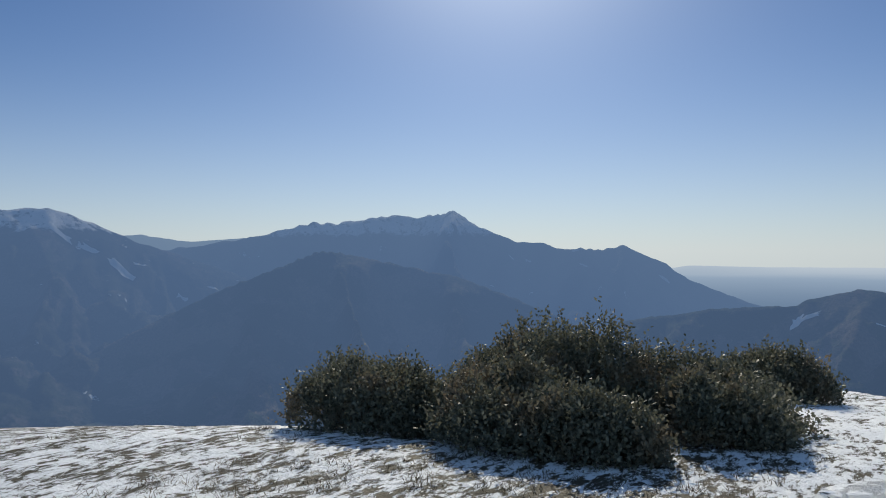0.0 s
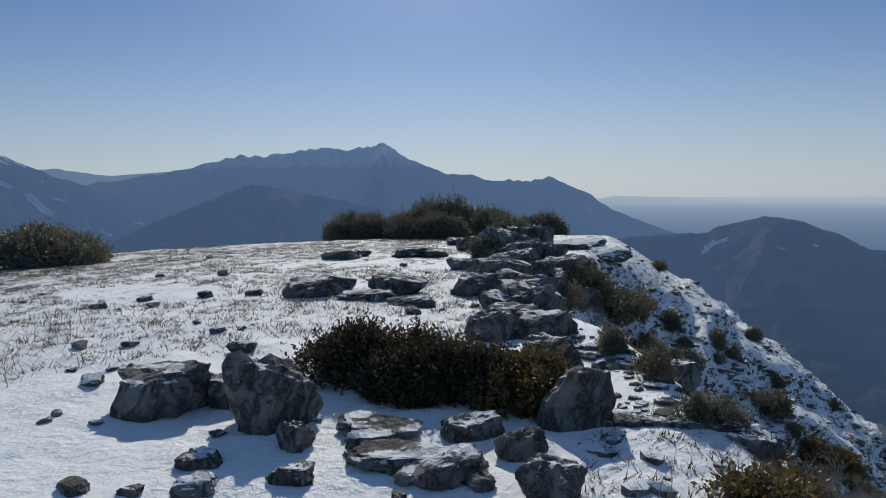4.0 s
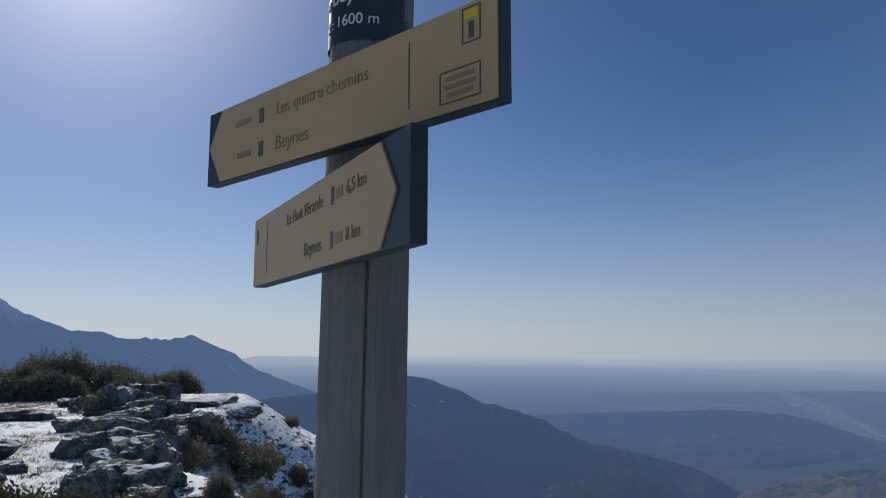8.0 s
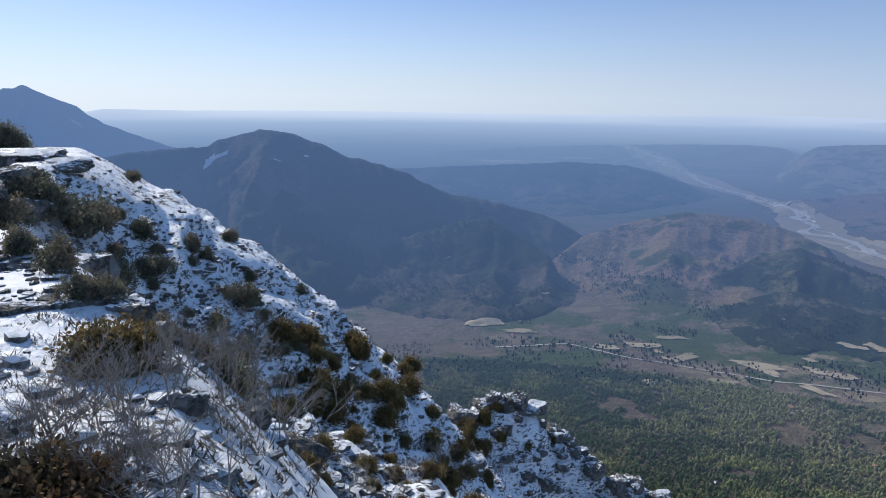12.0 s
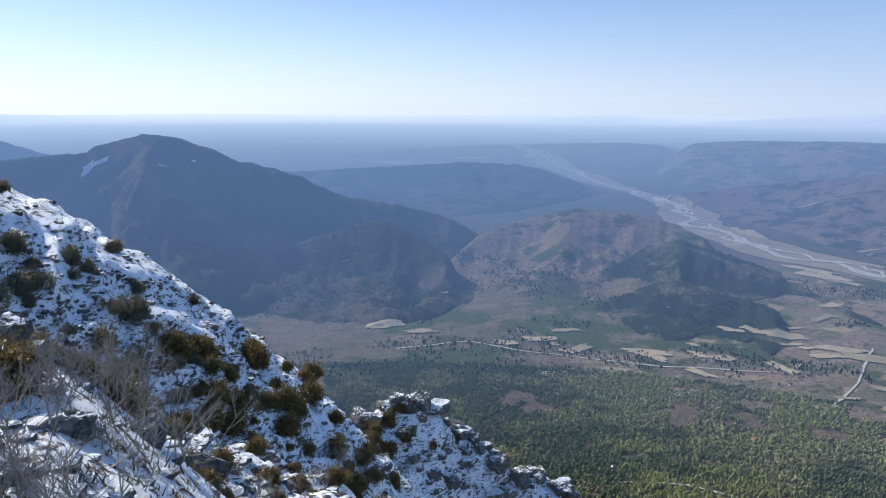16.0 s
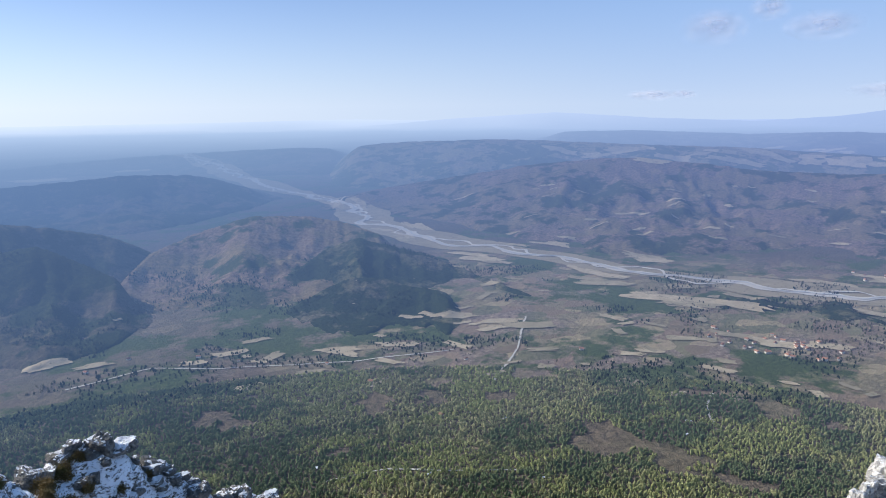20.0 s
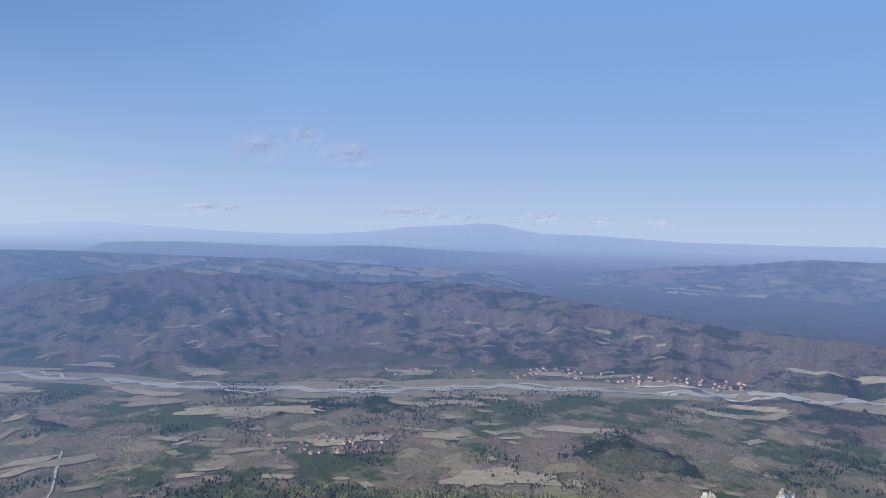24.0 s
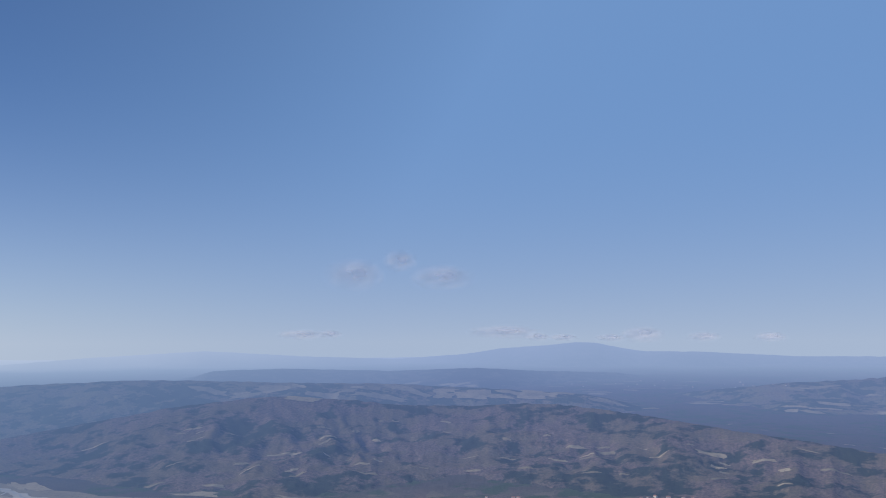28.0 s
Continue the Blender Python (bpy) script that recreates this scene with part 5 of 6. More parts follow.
bush_at(29.0, 2.9, 0.6, 0.5, 0.30, 13, 0.030, 14000, 6, "dark brown box shrub at the rim", M_BOX_DARK, (0.0, 0.0))
bush_at(21.5, 4.6, 0.6, 0.5, 0.28, 14, 0.032, 14000, 6, "olive and russet box shrub below the rim", M_BOX_RUST, (0.0, 0.0))
bush_at(13.0, 6.6, 1.0, 0.8, 0.45, 15, 0.036, 14000, 6, "olive and russet box shrub on the snowy flank", M_BOX_RUST, (0.0, 0.0))
DARK = [shrub_meshes(60 + k, 1.5, 1.4, 1.15, 0.085, 6000, 6, M_BOX) for k in range(3)]
RUST = [shrub_meshes(70 + k, 1.5, 1.4, 1.0, 0.085, 4800, 6, M_BOX_RUST) for k in range(3)]
# dark bushes on the flank: azimuth, elevation, width in degrees
for k, (az, el, deg) in enumerate([(21.2, -13.6, 3.0), (18.8, -13.0, 2.6), (12.4, -15.6, 2.6), (12.7, -19.6, 2.2), (9.5, -21.9, 1.7), (19.4, -10.2, 2.2), (16.1, -11.4, 1.8), (23.5, -9.6, 4.2),
                                   (25.5, -8.2, 3.8), (28.0, -8.8, 3.0), (30.0, -7.6, 2.4), (26.2, -6.2, 2.0), (24.2, -14.4, 2.6), (19.9, -5.9, 1.3), (13.0, -10.6, 1.3), (7.8, -14.9, 1.0), (10.9, -16.9, 1.5), (5.3, -20.3, 1.0), (4.0, -22.4, 1.3), (8.2, -19.4, 1.2),
                                   (27.0, -7.0, 2.6), (25.0, -12.0, 3.0), (22.8, -16.4, 3.0), (27.5, -10.5, 2.6)]):
    x, y, z, d = near_ground(az, el - 0.4, start=6.0)
    shrub("slope_bush", DARK[k % 3], x, y, z, "dark rounded box bush on the snowy flank", 50.0 * k, radians(deg) * d / 1.45, "flank bushes")
for k in range(30):
    az = 8 + 21 * rng.random()
    el = -4.6 - 0.52 * (29 - az) - 9.0 * rng.random()
    x, y, z, d = near_ground(az, el, start=7.0)
    if d < 90:
        shrub("slope_bush", DARK[k % 3], x, y, z - 0.05, "dark rounded box bush on the snowy flank", 33.0 * k, radians(0.7 + 1.0 * rng.random()) * d / 1.45, "flank bushes")
for k, (az, el, deg) in enumerate([(-6.0, -26.0, 2.2), (-7.4, -25.2, 2.0), (-5.2, -27.2, 1.8), (-7.0, -27.4, 2.2), (-8.4, -24.4, 1.5), (-8.6, -26.4, 1.6), (-11.0, -27.0, 1.2), (-13.0, -26.4, 1.0)]):
    x, y, z, d = near_ground(az, el, start=6.0)
    shrub("slope_bush", RUST[k % 3], x, y, z - 0.25, "russet shrub under the rocky rib", 80.0 * k, radians(deg) * d / 1.5, "flank bushes")
for k in range(150):
    az = 19 - 27 * rng.random()
    el = -18.0 - 13 * rng.random() - max(0.0, (8 - az) * 0.3)
    x, y, z, d = near_ground(az, el, start=6.0)
    if d < 120:
        shrub("slope_bush", RUST[k % 3], x, y, z - 0.05, "low olive and russet shrub on the snowy flank", 70.0 * k, radians(0.9 + 2.0 * rng.random() ** 1.5) * d / 1.45, "flank bushes")
for k in range(190):
    az, el = -66 - 38 * rng.random(), -22.5 - 11 * rng.random()
    x, y, z, d = near_ground(az, el, start=6.0)
    if d < 90:
        shrub("heath_bush", RUST[k % 3], x, y, z - 0.05, "low russet heath shrub among pale rocks", 40.0 * k, radians(0.6 + 1.0 * rng.random() ** 2) * d / 1.45, "heath shrubs")


def twig_shrub(seed, w, h, count, thing):
    """Each stem with its twigs is one part."""
    rg = random.Random(seed)

    def grow(bm, p, way, ln, r, depth):
        q = p + way * ln
        tube(bm, p, q, r, r * 0.65, 4)
        if depth:
            for _ in range(rg.choice((2, 3, 3))):
                turn = (way + Vector((rg.gauss(0, 0.5), rg.gauss(0, 0.5), rg.gauss(0.1, 0.3)))).normalized()
                grow(bm, p.lerp(q, 0.5 + 0.5 * rg.random()), turn, ln * (0.55 + 0.25 * rg.random()), r * 0.62, depth - 1)

    for _ in range(count):
        foot = Vector((rg.gauss(0, 0.22) * w, rg.gauss(0, 0.22) * w, -0.02))
        bm = bmesh.new()
        grow(bm, foot, Vector((rg.gauss(0, 0.5), rg.gauss(0, 0.5), 1)).normalized(), h * 0.42, 0.005, 4)
        part("stem", bm, M_BARK, thing)


for az, r, w, h, seed, label in [(23.5, 3.7, 0.9, 0.55, 1, "bare grey twiggy shrub at the cliff edge"), (28.0, 3.2, 0.7, 0.5, 2, "bare brown twiggy shrub at the cliff edge"),
                                 (17.5, 4.6, 0.9, 0.5, 3, "leafless grey shrub hanging over the slope"), (12.5, 4.2, 0.8, 0.45, 4, "leafless grey shrub hanging over the slope"),
                                 (20.5, 2.9, 0.6, 0.4, 5, "bare grey twiggy shrub at the cliff edge"), (14.5, 6.0, 0.9, 0.5, 6, "leafless grey shrub on the snowy slope")]:
    x, y, z = at_ground(az, r)
    thing = tagged(new("bare_shrub"), label, "shrub", "bare shrubs")
    thing.matrix_basis = pose(x, y, z)
    twig_shrub(seed, w, h, 24, thing)
for k, (az, el, deg) in enumerate([(-3.0, -28.2, 3.4), (-0.5, -29.5, 3.2), (-5.6, -29.4, 3.0), (3.5, -30.0, 3.4), (7.0, -28.6, 2.8), (14.5, -23.6, 3.4), (17.0, -21.2, 3.2), (-8.5, -29.0, 2.6)]):
    x, y, z, d = near_ground(az, el, start=6.0)
    scrub = copy_thing(thing, pose(x, y, z, 0, 0, 50.0 * k) @ Matrix.Scale(radians(deg) * d / 0.9, 4))
    tagged(scrub, "leafless grey scrub on the snowy flank", "shrub", "bare shrubs")


# ---- grass on the meadow ----
def grass(name, label, count, blades, az_range, r_range, rng, size=1.0):
    verts, faces = [], []
    for _ in range(count):
        az = az_range[0] + (az_range[1] - az_range[0]) * rng.random()
        r = r_range[0] + (r_range[1] - r_range[0]) * rng.random() ** 0.8
        x, y, z = at_ground(az, r)
        if value_noise(np.array(x * 0.5), np.array(y * 0.5), 3) < 0.35:
            continue
        s = size * (0.05 + 0.16 * rng.random() ** 2)
        for _ in range(blades):
            a, lean = rng.random() * 6.28, 0.6 + rng.random() * 2.4
            bx, by = x + rng.normal() * s * 0.6, y + rng.normal() * s * 0.6
            h = s * (0.25 + 0.4 * rng.random())
            px, py = -math.sin(a) * 0.006, math.cos(a) * 0.006
            b = len(verts)
            verts += [(bx - px, by - py, z - 0.01), (bx + px, by + py, z - 0.01), (bx + math.cos(a) * h * lean, by + math.sin(a) * h * lean, z + h)]
            faces.append((b, b + 1, b + 2))
    return tagged(new(name, to_mesh(name, verts, faces, M_STRAW, True)), label, "grass", kind="stuff")


grass("meadow_grass", "dry yellow grass tufts poking through thin snow", 7000, 16, (30, 76), (9.0, 32.0), rng)
grass("rim_grass", "dry grass tufts along the rim of the slope", 700, 14, (4, 34), (2.8, 9.0), rng, 0.5)


# ---- pale crags below the summit on the sunny side ----
def crag_mesh(seed, sides=84, levels=34):
    """A jointed, fluted limestone block one metre wide and high, its origin at its foot."""
    off = Vector((seed * 2.3, seed * 5.1, seed * 1.9))
    rg = random.Random(seed)
    cuts = [(rg.uniform(0, 6.283), rg.uniform(0.36, 0.50)) for _ in range(6)]
    joints = [rg.uniform(0.15, 0.95) for _ in range(4)]
    lean = (rg.gauss(0, 0.07), rg.gauss(0, 0.07))
    tip = (rg.gauss(0, 0.08), rg.gauss(0, 0.08))
    bm = bmesh.new()
    rings = []
    for j in range(levels + 11):
        wall = min(j / levels, 1.0)
        cap = max(0, j - levels) / 11.0
        ring = []
        for i in range(sides):
            a = 6.28319 * i / sides
            ca, sa = math.cos(a), math.sin(a)
            r = min([0.54] + [d / max(math.cos(a - c), 0.12) for c, d in cuts])
            flute = abs(noise.noise(Vector((ca * 3.4, sa * 3.4, wall * 0.9)) + off))
            slot = abs(noise.noise(Vector((ca * 8.0, sa * 8.0, wall * 1.6)) + off))
            r *= 1.06 - 0.22 * wall ** 2 - 0.30 * max(0.0, 0.28 - flute) - 0.22 * max(0.0, 0.22 - slot)
            for q in joints:
                bend = q + 0.06 * noise.noise(Vector((ca * 1.5, sa * 1.5, q * 9.0)) + off)
                r -= 0.035 * math.exp(-((wall - bend) / 0.022) ** 2)
                if wall > bend:
                    r -= 0.018
            r *= (1 - cap ** 1.5) * (1.0 if j < levels + 10 else 0.0)
            x, y = r * ca + lean[0] * wall, r * sa + lean[1] * wall
            spine = noise.fractal(Vector((x * 2.6, y * 2.6, 0.3)) + off, 0.9, 2.0, 4)
            step = math.floor(spine * 5.0) / 5.0
            crown = 1.0 + tip[0] * x * 2 + tip[1] * y * 2 + 0.10 * step + 0.05 * spine
            z = wall * crown * (0.86 + 0.10 * math.sqrt(cap))
            rough = noise.fractal(Vector((x * 9.0, y * 9.0, z * 7.0)) + off, 0.8, 2.0, 4)
            ring.append(bm.verts.new((x + ca * 0.028 * rough, y + sa * 0.028 * rough, z + 0.025 * rough * wall)))
        rings.append(ring)
    for lo, hi in zip(rings, rings[1:]):
        for i in range(sides):
            bm.faces.new((lo[i], lo[(i + 1) % sides], hi[(i + 1) % sides], hi[i]))
    me = bpy.data.meshes.new("crag")
    bm.to_mesh(me)
    bm.free()
    me.materials.append(M_WHITE_ROCK)
    return me


CRAGS = [crag_mesh(3 + k) for k in range(6)]


def crag(az, top, r, w, h, k, label, turn=0.0, depth=None, group="pale crags"):
    ax, ay = aim(az)
    ground = float(summit_height(np.array([ax * r]), np.array([ay * r]))[0])
    head = EYE - r * math.tan(radians(-top))
    h = max(0.8 * min(h, 2.0), head - ground + 0.25)
    ob = new("crag", CRAGS[k % 6])
    ob.matrix_basis = pose(ax * r, ay * r, head - h, 0, 0, turn) @ Matrix.Diagonal((w, depth or w * 0.8, h, 1))
    return tagged(ob, label, "rock", group)


PALE = "fluted pale limestone crag with dark joints"
for k, (az, top, r, w, h) in enumerate([(-70.2, -25.0, 26.6, 1.3, 2.6), (-71.4, -24.0, 27.2, 1.7, 3.0), (-73.0, -23.2, 27.6, 1.9, 2.6), (-74.8, -22.5, 28.4, 1.8, 2.2), (-76.6, -21.9, 28.6, 1.9, 2.0), (-78.3, -21.7, 29.2, 1.3, 1.8),
                                        (-79.6, -21.3, 29.0, 1.7, 2.0), (-81.4, -21.4, 29.4, 1.4, 1.8), (-82.8, -21.4, 29.2, 1.5, 2.0), (-83.7, -22.4, 29.0, 1.0, 1.6), (-79.2, -23.3, 26.6, 1.5, 1.8), (-81.0, -23.6, 26.8, 1.6, 1.6),
                                        (-82.7, -24.3, 26.6, 1.2, 1.4), (-71.8, -26.2, 25.4, 1.3, 2.6), (-73.6, -25.4, 26.0, 1.0, 1.4), (-69.0, -28.2, 25.0, 1.2, 2.2), (-67.4, -30.2, 24.0, 1.1, 1.8), (-72.9, -29.0, 22.6, 1.3, 1.2),
                                        (-75.0, -29.4, 22.0, 1.5, 1.0), (-77.2, -29.6, 21.8, 1.5, 0.9), (-79.0, -30.4, 21.6, 1.2, 0.8), (-75.4, -26.2, 25.0, 0.9, 0.9), (-77.0, -25.2, 26.0, 0.8, 0.8), (-76.6, -27.6, 23.6, 0.8, 0.8),
                                        (-78.4, -26.8, 24.4, 0.9, 0.8), (-80.4, -26.4, 24.6, 0.7, 0.6), (-82.0, -27.0, 24.0, 0.6, 0.6), (-83.4, -26.2, 25.0, 0.7, 0.6), (-74.0, -27.4, 24.0, 0.8, 1.0), (-70.6, -29.6, 23.4, 0.8, 1.2)]):
    w = w * (1.45 if k < 15 else 1.15)
    crag(az, top, r, w, h, k, PALE + (" and snow on its ledges" if top > -22.6 else ""), 73.0 * k)
heap = np.random.default_rng(77)
for k in range(46):
    az, el = -67.0 - 19.0 * heap.random(), -24.6 - 6.4 * heap.random()
    x, y, z, d = near_ground(az, el, start=14.0)
    if 19.0 < d < 33.0:
        w = 0.35 + 0.65 * heap.random() ** 1.5
        top = math.degrees(math.atan2(z + 0.55 * w - EYE, d))
        crag(az, top, d, w, 0.3, k, "small pale limestone rock among heath", 77.0 * k, w * 0.8, "heath rocks")
crag(-99.5, -21.8, 11.0, 3.2, 1.8, 0, "big flat-topped white limestone boulder", 20, 2.6)
for k, (az, top, r, w, h) in enumerate([(-91.2, -20.0, 33, 1.3, 2.0), (-93.0, -19.4, 33.5, 1.4, 2.2), (-94.2, -20.8, 33, 1.2, 1.8), (-90.2, -22.0, 32, 1.1, 1.6), (-87.2, -23.2, 31, 0.9, 1.2), (-88.6, -23.0, 31, 0.8, 1.0), (-97.6, -18.3, 34, 1.7, 2.6),
                                        (-95.5, -21.8, 30, 1.3, 1.4), (-100.5, -18.5, 33, 2.2, 2.6), (-92.6, -22.8, 29, 0.9, 0.8), (-88.0, -25.6, 28, 0.7, 0.5), (-90.8, -24.6, 28, 0.8, 0.6), (-86.6, -27.2, 25, 0.5, 0.4)]):
    crag(az, top, r, w, h, k + 1, "pale limestone pinnacle above russet heath", 57.0 * k)

stick = tagged(new("dead_branch"), "thin dark dead branch leaning before the crag", "branch")
x, y, z, d = near_ground(-86.7, -30.5, start=4.0)
stick.matrix_basis = pose(x, y, z)
bm = bmesh.new()


def along(az, el):
    ax, ay = aim(az)
    return Vector((ax * d, ay * d, EYE + d * math.tan(radians(el)))) - Vector((x, y, z))


foot, mid, top = Vector((0, 0, -0.05)), along(-84.88, -25.70), along(-83.19, -22.24)
tube(bm, foot, mid, 0.0022 * d, 0.0016 * d)
tube(bm, mid, top, 0.0016 * d, 0.0006 * d)
tube(bm, foot.lerp(mid, 0.6), foot.lerp(mid, 0.6) + Vector((0.02, 0.03, 0.07)) * d * 0.3, 0.001 * d, 0.0005 * d)
part("stem", bm, M_TWIG, stick)


# ---- sign post ----
def lettering(text, size, material, parent, m, wrap=0.0, align="LEFT"):
    cu = bpy.data.curves.new("lettering", "FONT")
    cu.body, cu.size, cu.align_x, cu.align_y, cu.extrude = text, size, align, "CENTER", 0.0006
    tmp = bpy.data.objects.new("lettering", cu)
    me = bpy.data.meshes.new_from_object(tmp)
    bpy.data.objects.remove(tmp)
    if wrap:
        for v in me.vertices:
            a = v.co.x / wrap
            v.co = Vector(((wrap + v.co.z) * math.sin(a), -(wrap + v.co.z) * math.cos(a), v.co.y))
    me.materials.clear()
    me.materials.append(material)
    return part("lettering", me, None, parent, "", m)


def post_mesh(radius, height):
    bm = bmesh.new()
    prof = [(0.0, 1.04), (0.35, 1.02), (0.9, 1.0), (1.5, 1.0), (height - 0.5, 0.99), (height - 0.035, 0.985), (height - 0.012, 0.93), (height, 0.8)]
    rings, n = [], 120
    for z, s in prof:
        ring = []
        for i in range(n):
            a = 6.28319 * i / n
            g = radius * s * (1 + 0.012 * noise.noise(Vector((math.cos(a) * 3, math.sin(a) * 3, z * 1.2))))
            if i in (20, 68, 95) and z < height - 0.35:
                g *= 0.86
            ring.append(bm.verts.new((g * math.cos(a), g * math.sin(a), z)))
        rings.append(ring)
    for a, b in zip(rings, rings[1:]):
        for i in range(n):
            bm.faces.new((a[i], a[(i + 1) % n], b[(i + 1) % n], b[i])).smooth = True
    bm.faces.new(rings[-1])
    bm.faces.new(rings[0][::-1])
    return bm


R_POST, H_POST = 0.071, 2.336
pz = float(summit_height(np.array([POST[0]]), np.array([POST[1]]))[0])
signpost = tagged(new("signpost"), "grey wooden trail post with ochre direction boards", "signpost")
signpost.matrix_basis = pose(POST[0], POST[1], pz)
part("post", post_mesh(R_POST, H_POST - pz), M_POST, signpost, "silvered cracked round wooden post", pose(-0.016, 0, 0, 0, 0.6, 0))
bm = bmesh.new()
bmesh.ops.create_cone(bm, cap_ends=False, segments=48, radius1=R_POST * 1.012, radius2=R_POST * 1.004, depth=0.150)
for f in bm.faces:
    f.smooth = True
band = part("name_band", bm, M_GREEN, signpost, "dark green band with white lettering", pose(0.006, 0, H_POST - pz - 0.100, 0, 0.6, 0))
for text, z, size in (("Montagne", 0.042, 0.036), ("de Beynes", 0.004, 0.036), ("Alt : 1600 m", -0.040, 0.026)):
    lettering(text, size, M_WHITE, band, pose(0, 0, z, 0, 0, -28.0), R_POST * 1.016, "CENTER")


def board(name, left, right, z0, z1, point_right, lines, label):
    """A painted board between two plan points, its face to the viewer."""
    l, r = Vector((*left, 0)), Vector((*right, 0))
    ln, h, th = (r - l).length - 0.016, z1 - z0, 0.022
    turn = math.degrees(math.atan2(r.y - l.y, r.x - l.x))
    ob = new(name)
    ob.parent = signpost
    ob.matrix_basis = pose(l.x - POST[0], l.y - POST[1], (z0 + z1) / 2 - pz, 0, 0, turn)
    ob["label"] = label
    corner, point = (0.085, 0.035) if point_right else (0.052, 0.008)

    def slab(outline, y0, y1):
        bm = bmesh.new()
        a = [bm.verts.new((x, y0, z)) for x, z in outline]
        b = [bm.verts.new((x, y1, z)) for x, z in outline]
        bm.faces.new(a)
        bm.faces.new(b[::-1])
        for i in range(len(a)):
            bm.faces.new((a[i], b[i], b[(i + 1) % len(a)], a[(i + 1) % len(a)]))
        bmesh.ops.recalc_face_normals(bm, faces=bm.faces)
        return bm

    def flip(pts):
        return pts if point_right else [(ln - x, z) for x, z in pts][::-1]

    part("board_back", slab([(0, -h / 2), (ln, -h / 2), (ln, h / 2), (0, h / 2)], 0.0, th), M_GREEN, ob, "dark green board edge")
    face = [(0.002, -h / 2 + 0.002), (ln - corner, -h / 2 + 0.002), (ln - point, 0), (ln - corner, h / 2 - 0.002), (0.002, h / 2 - 0.002)]
    part("board_face", slab(flip(face), -0.003, 0.0005), M_BOARD, ob, "ochre painted arrow face")
    for kind, x, z, a, b in lines:
        if kind == "bar":
            part("bar", box(a, 0.0008, b), M_INK, ob, "", pose(x, -0.0035, z))
        elif kind == "thin":
            part("line", box(a, 0.0008, b), M_INK, ob, "", pose(x, -0.0035, z))
        elif kind == "pale":
            part("bar", box(a, 0.0008, b), M_WORN, ob, "faded lettering bar", pose(x, -0.0035, z))
        elif kind == "yellow":
            part("trail_mark", box(a, 0.0012, b), M_YELLOW, ob, "yellow trail mark", pose(x, -0.0035, z))
        else:
            lettering(kind, a, M_FADED if point_right else M_WORN, ob, pose(x, -0.0034, z, 90))
    return ob


cx7, cy7 = -0.571, -0.276
board("upper_board", (cx7 - 0.517, cy7 + 1.332), (cx7 + 0.073, cy7 + 0.885), EYE + 0.373, EYE + 0.513, False,
      [("Les quatre chemins", 0.235, 0.028, 0.031, 0), ("bar", 0.19, 0.028, 0.014, 0.026), ("pale", 0.13, 0.028, 0.05, 0.010), ("Beynes", 0.235, -0.032, 0.034, 0), ("bar", 0.19, -0.032, 0.014, 0.026),
       ("pale", 0.135, -0.032, 0.045, 0.010), ("thin", 0.565, 0.0, 0.002, 0.095), ("thin", 0.68, 0.062, 0.03, 0.002), ("thin", 0.68, 0.016, 0.03, 0.002), ("thin", 0.665, 0.039, 0.002, 0.046),
       ("thin", 0.695, 0.039, 0.002, 0.046), ("yellow", 0.68, 0.053, 0.024, 0.012), ("bar", 0.68, 0.032, 0.009, 0.022), ("thin", 0.66, -0.014, 0.07, 0.002), ("thin", 0.66, -0.056, 0.07, 0.002),
       ("thin", 0.625, -0.035, 0.002, 0.042), ("thin", 0.695, -0.035, 0.002, 0.042), ("pale", 0.66, -0.024, 0.05, 0.006), ("pale", 0.66, -0.035, 0.056, 0.006), ("pale", 0.66, -0.046, 0.046, 0.006)],
      "ochre direction board pointing one way")
board("lower_board", (cx7 - 0.472, cy7 + 1.472), (cx7 - 0.031, cy7 + 0.827), EYE + 0.1905, EYE + 0.3305, True,
      [("Le Haut Vérarde", 0.25, 0.032, 0.030, 0), ("bar", 0.50, 0.032, 0.013, 0.026), ("pale", 0.53, 0.032, 0.03, 0.016), ("6,5 km", 0.56, 0.032, 0.028, 0), ("Beynes", 0.36, -0.034, 0.032, 0),
       ("bar", 0.50, -0.034, 0.013, 0.026), ("pale", 0.53, -0.034, 0.03, 0.016), ("8 km", 0.56, -0.034, 0.028, 0), ("thin", 0.11, 0.0, 0.002, 0.10), ("bar", 0.03, 0.03, 0.012, 0.03)],
      "ochre direction board pointing the other way")


# ---- houses in the valley ----
def house_thing():
    ob = new("house")
    w, d, h = 2.6, 1.9, 1.3
    bm = box(w, d, h)
    bmesh.ops.translate(bm, vec=(0, 0, h / 2 - 0.2), verts=bm.verts)
    part("wall", bm, M_WALL, ob)
    bm = bmesh.new()
    e, z0, z1 = 0.18, h - 0.22, h + 0.5
    a = [bm.verts.new(p) for p in ((-w / 2 - e, -d / 2 - e, z0), (-w / 2 - e, d / 2 + e, z0), (-w / 2 - e, 0, z1), (w / 2 + e, -d / 2 - e, z0), (w / 2 + e, d / 2 + e, z0), (w / 2 + e, 0, z1))]
    for f in ((0, 3, 5, 2), (1, 2, 5, 4), (0, 2, 1), (3, 4, 5), (0, 1, 4, 3)):
        bm.faces.new([a[i] for i in f])
    part("roof", bm, M_ROOF, ob, "low clay-tiled gable roof")
    return tagged(ob, "small pale house with a clay roof in the valley", "house", "valley houses")


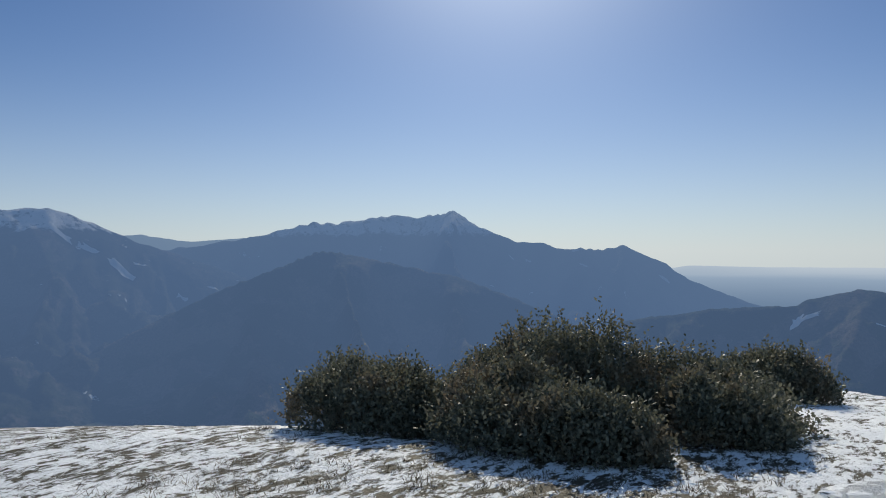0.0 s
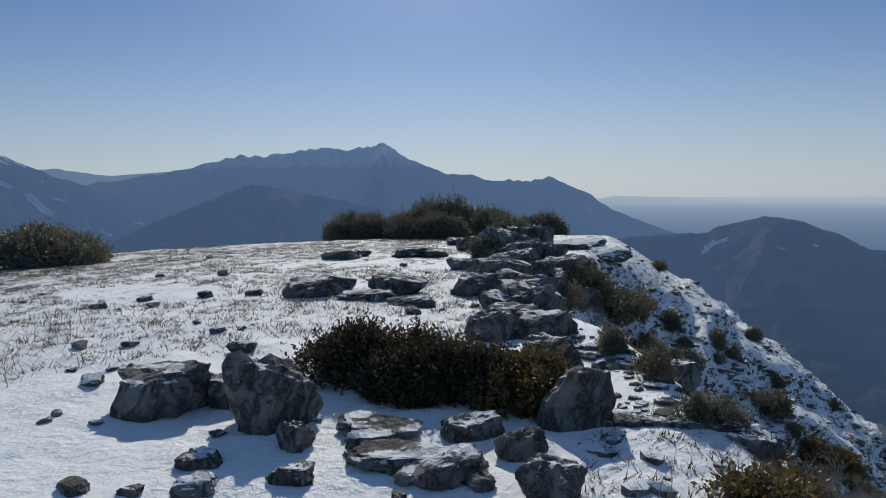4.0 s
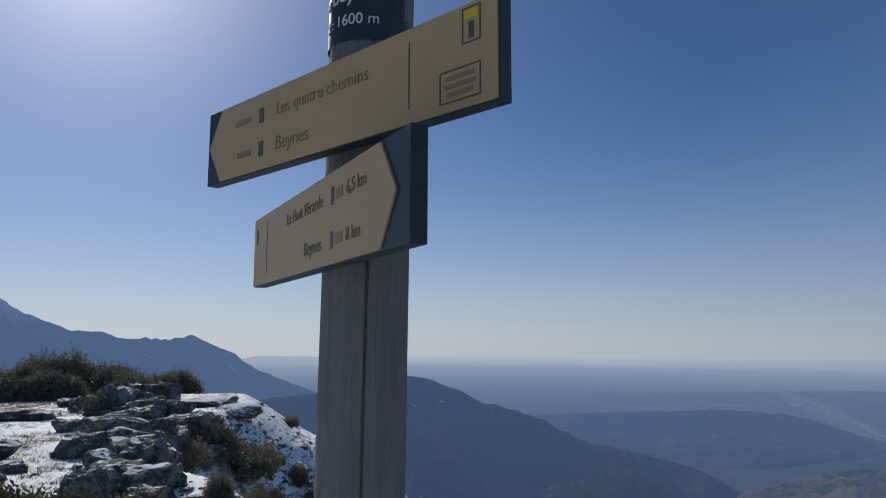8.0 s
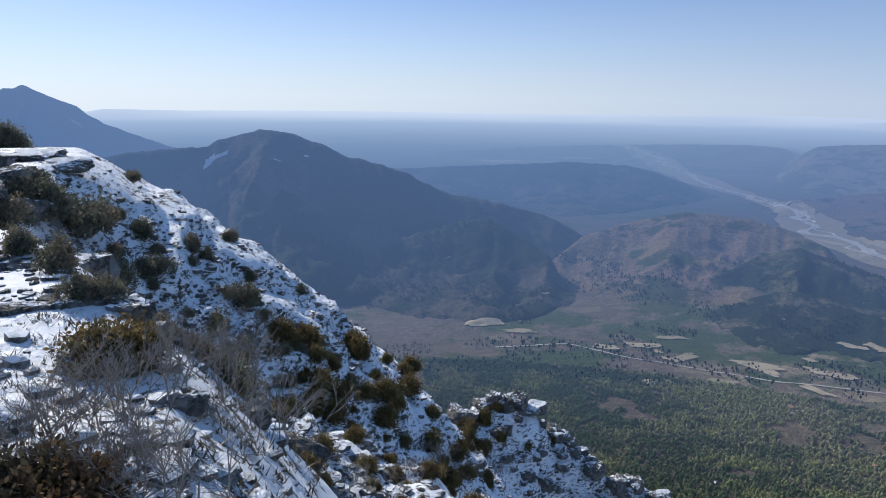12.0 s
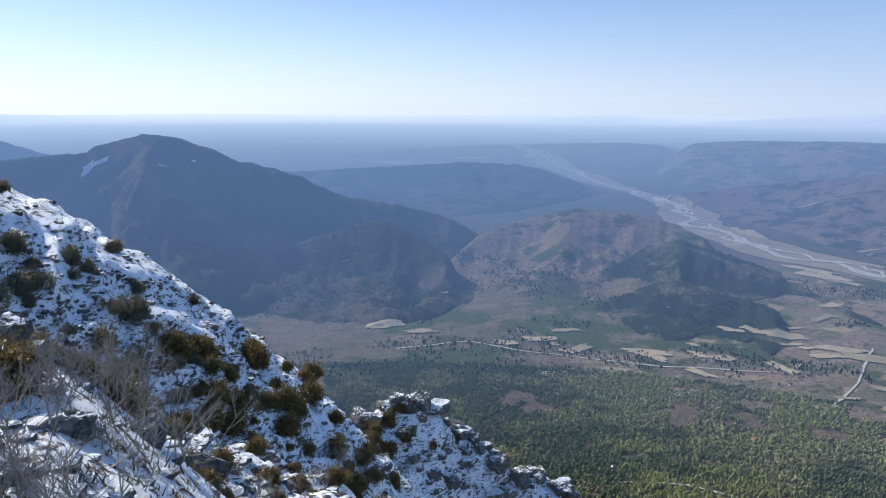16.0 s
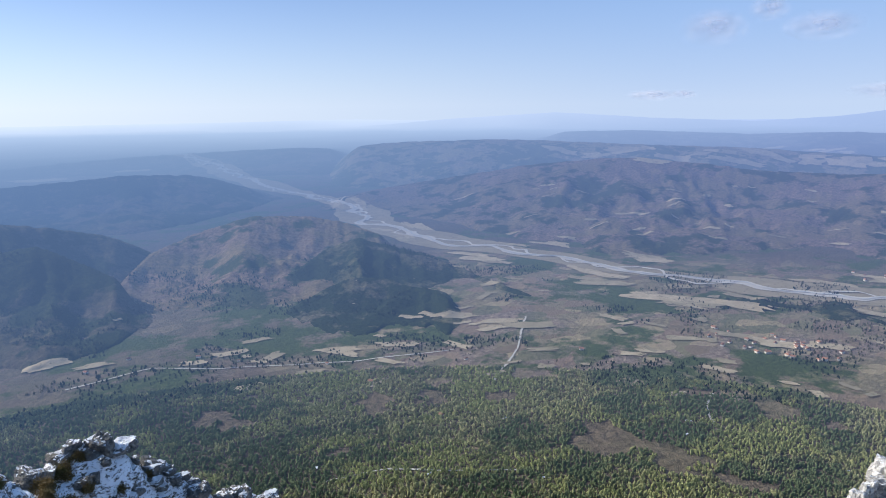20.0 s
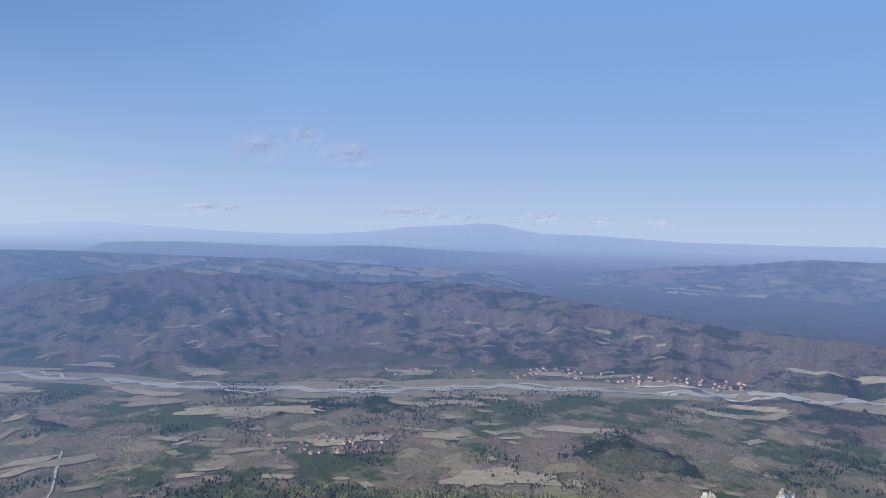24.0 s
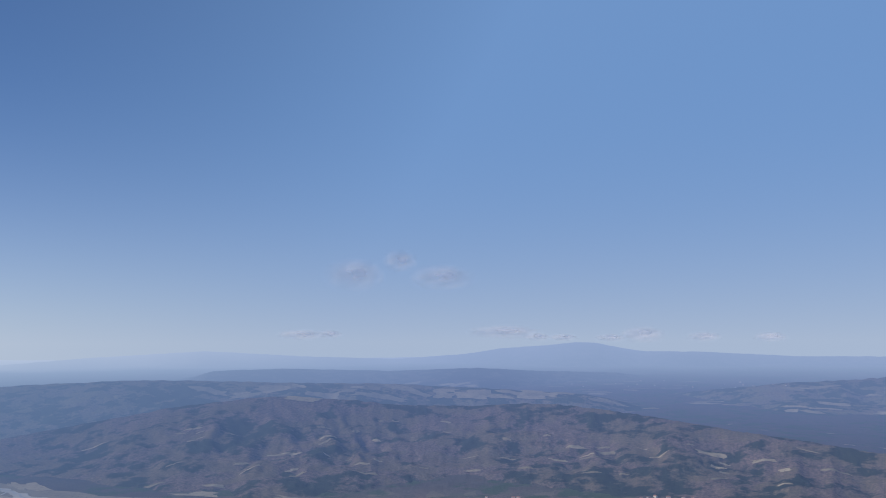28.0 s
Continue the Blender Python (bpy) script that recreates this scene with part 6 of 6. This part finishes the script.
first = house_thing()
spots = [(-36.9, -24.3), (-27.5, -20.0), (-17.5, -18.6), (-20.5, -19.2), (-9.5, -18.6), (-12.5, -18.1), (-31.0, -21.6), (-39.0, -20.0), (-76.0, -19.3), (-77.2, -19.4), (-48.5, -19.0)]
spots += [(-58 - 9.5 * rng.random(), -16.6 - 1.5 * rng.random()) for _ in range(34)]
spots += [(-79 - 16 * rng.random() ** 1.2, -11.25 - 0.75 * rng.random()) for _ in range(90)]
spots += [(-66 - 14 * rng.random(), -11.6 - 0.6 * rng.random()) for _ in range(16)]
spots += [(-74 - 16 * rng.random(), -3.0 - 0.5 * rng.random()) for _ in range(20)]
for k, (az, el) in enumerate(spots):
    x, y, d = sighted(az, el, 240.0)
    z = float(terrain(np.array([x]), np.array([y]))[0])
    m = pose(x, y, z + 0.1, 0, 0, float(rng.random() * 180)) @ Matrix.Scale(float(0.75 + 0.6 * rng.random()) * (1 + d / 4000.0), 4)
    ob = first if k == 0 else copy_thing(first, m)
    ob.matrix_basis = m


# ---- small clouds low over the far mountains ----
def cloud_material():
    n = Nodes("thin_cloud")
    at = n.add("ShaderNodeTexCoord").outputs["Object"]
    s = n.add("ShaderNodeSeparateXYZ")
    n.join(at, s.inputs[0])
    x, z = s.outputs[0], s.outputs[2]
    wisp = n.noise(1.1, 2, 0.4, at)
    out = n.math("ADD", n.math("MULTIPLY", x, x), n.math("MULTIPLY", z, z))
    body = n.math("SUBTRACT", 1.0, out, True)
    thick = n.math("MULTIPLY", n.math("POWER", body, 2.2), n.ramp(wisp, (0.2, 0.12), (0.8, 0.48)))
    tint = (0.96, 0.86, 0.85, 1)
    d, l, t = n.add("ShaderNodeBsdfDiffuse"), n.add("ShaderNodeBsdfTranslucent"), n.add("ShaderNodeBsdfTransparent")
    d.inputs["Color"].default_value = l.inputs["Color"].default_value = tint
    a, m = n.add("ShaderNodeMixShader"), n.add("ShaderNodeMixShader")
    n.join(d.outputs[0], a.inputs[1])
    n.join(l.outputs[0], a.inputs[2])
    n.join(thick, m.inputs[0])
    n.join(t.outputs[0], m.inputs[1])
    n.join(a.outputs[0], m.inputs[2])
    n.join(m.outputs[0], n.out.inputs["Surface"])
    return n.mat


M_CLOUD = cloud_material()


def cloud(az, el, wide, high, seed):
    """A thin uneven puff of vapour."""
    bm = bmesh.new()
    bmesh.ops.create_icosphere(bm, subdivisions=4, radius=1.0)
    for v in bm.verts:
        v.co *= 1 + 0.25 * noise.fractal(v.co * 1.7 + Vector((seed * 3.1, 0, 0)), 1.0, 2.0, 3)
    for f in bm.faces:
        f.smooth = True
    me = bpy.data.meshes.new("cloud")
    bm.to_mesh(me)
    bm.free()
    me.materials.append(M_CLOUD)
    ob = new("cloud", me)
    ax, ay = aim(az)
    ob.matrix_basis = pose(ax * 4700, ay * 4700, 4700 * math.tan(radians(el)), 0, 0, az) @ Matrix.Diagonal((wide * 0.9, wide * 0.4, high * 1.15, 1))
    return tagged(ob, "small pale cloud over the far mountains", "cloud", "low clouds", "structure")


for k, (az, el, wide, high) in enumerate([(-69.0, 0.75, 300, 46), (-71.6, 0.35, 110, 26), (-73.6, 0.3, 120, 24), (-79.6, 0.5, 170, 52), (-77.2, 0.25, 120, 26), (-53.2, 0.6, 200, 34), (-55.4, 0.65, 90, 28),
                                          (-57.2, 5.3, 240, 105), (-64.2, 5.1, 260, 80), (-60.8, 6.4, 140, 70), (-84.0, 0.3, 130, 30), (-88.5, 0.25, 120, 30)]):
    cloud(az, el, wide, high, k)
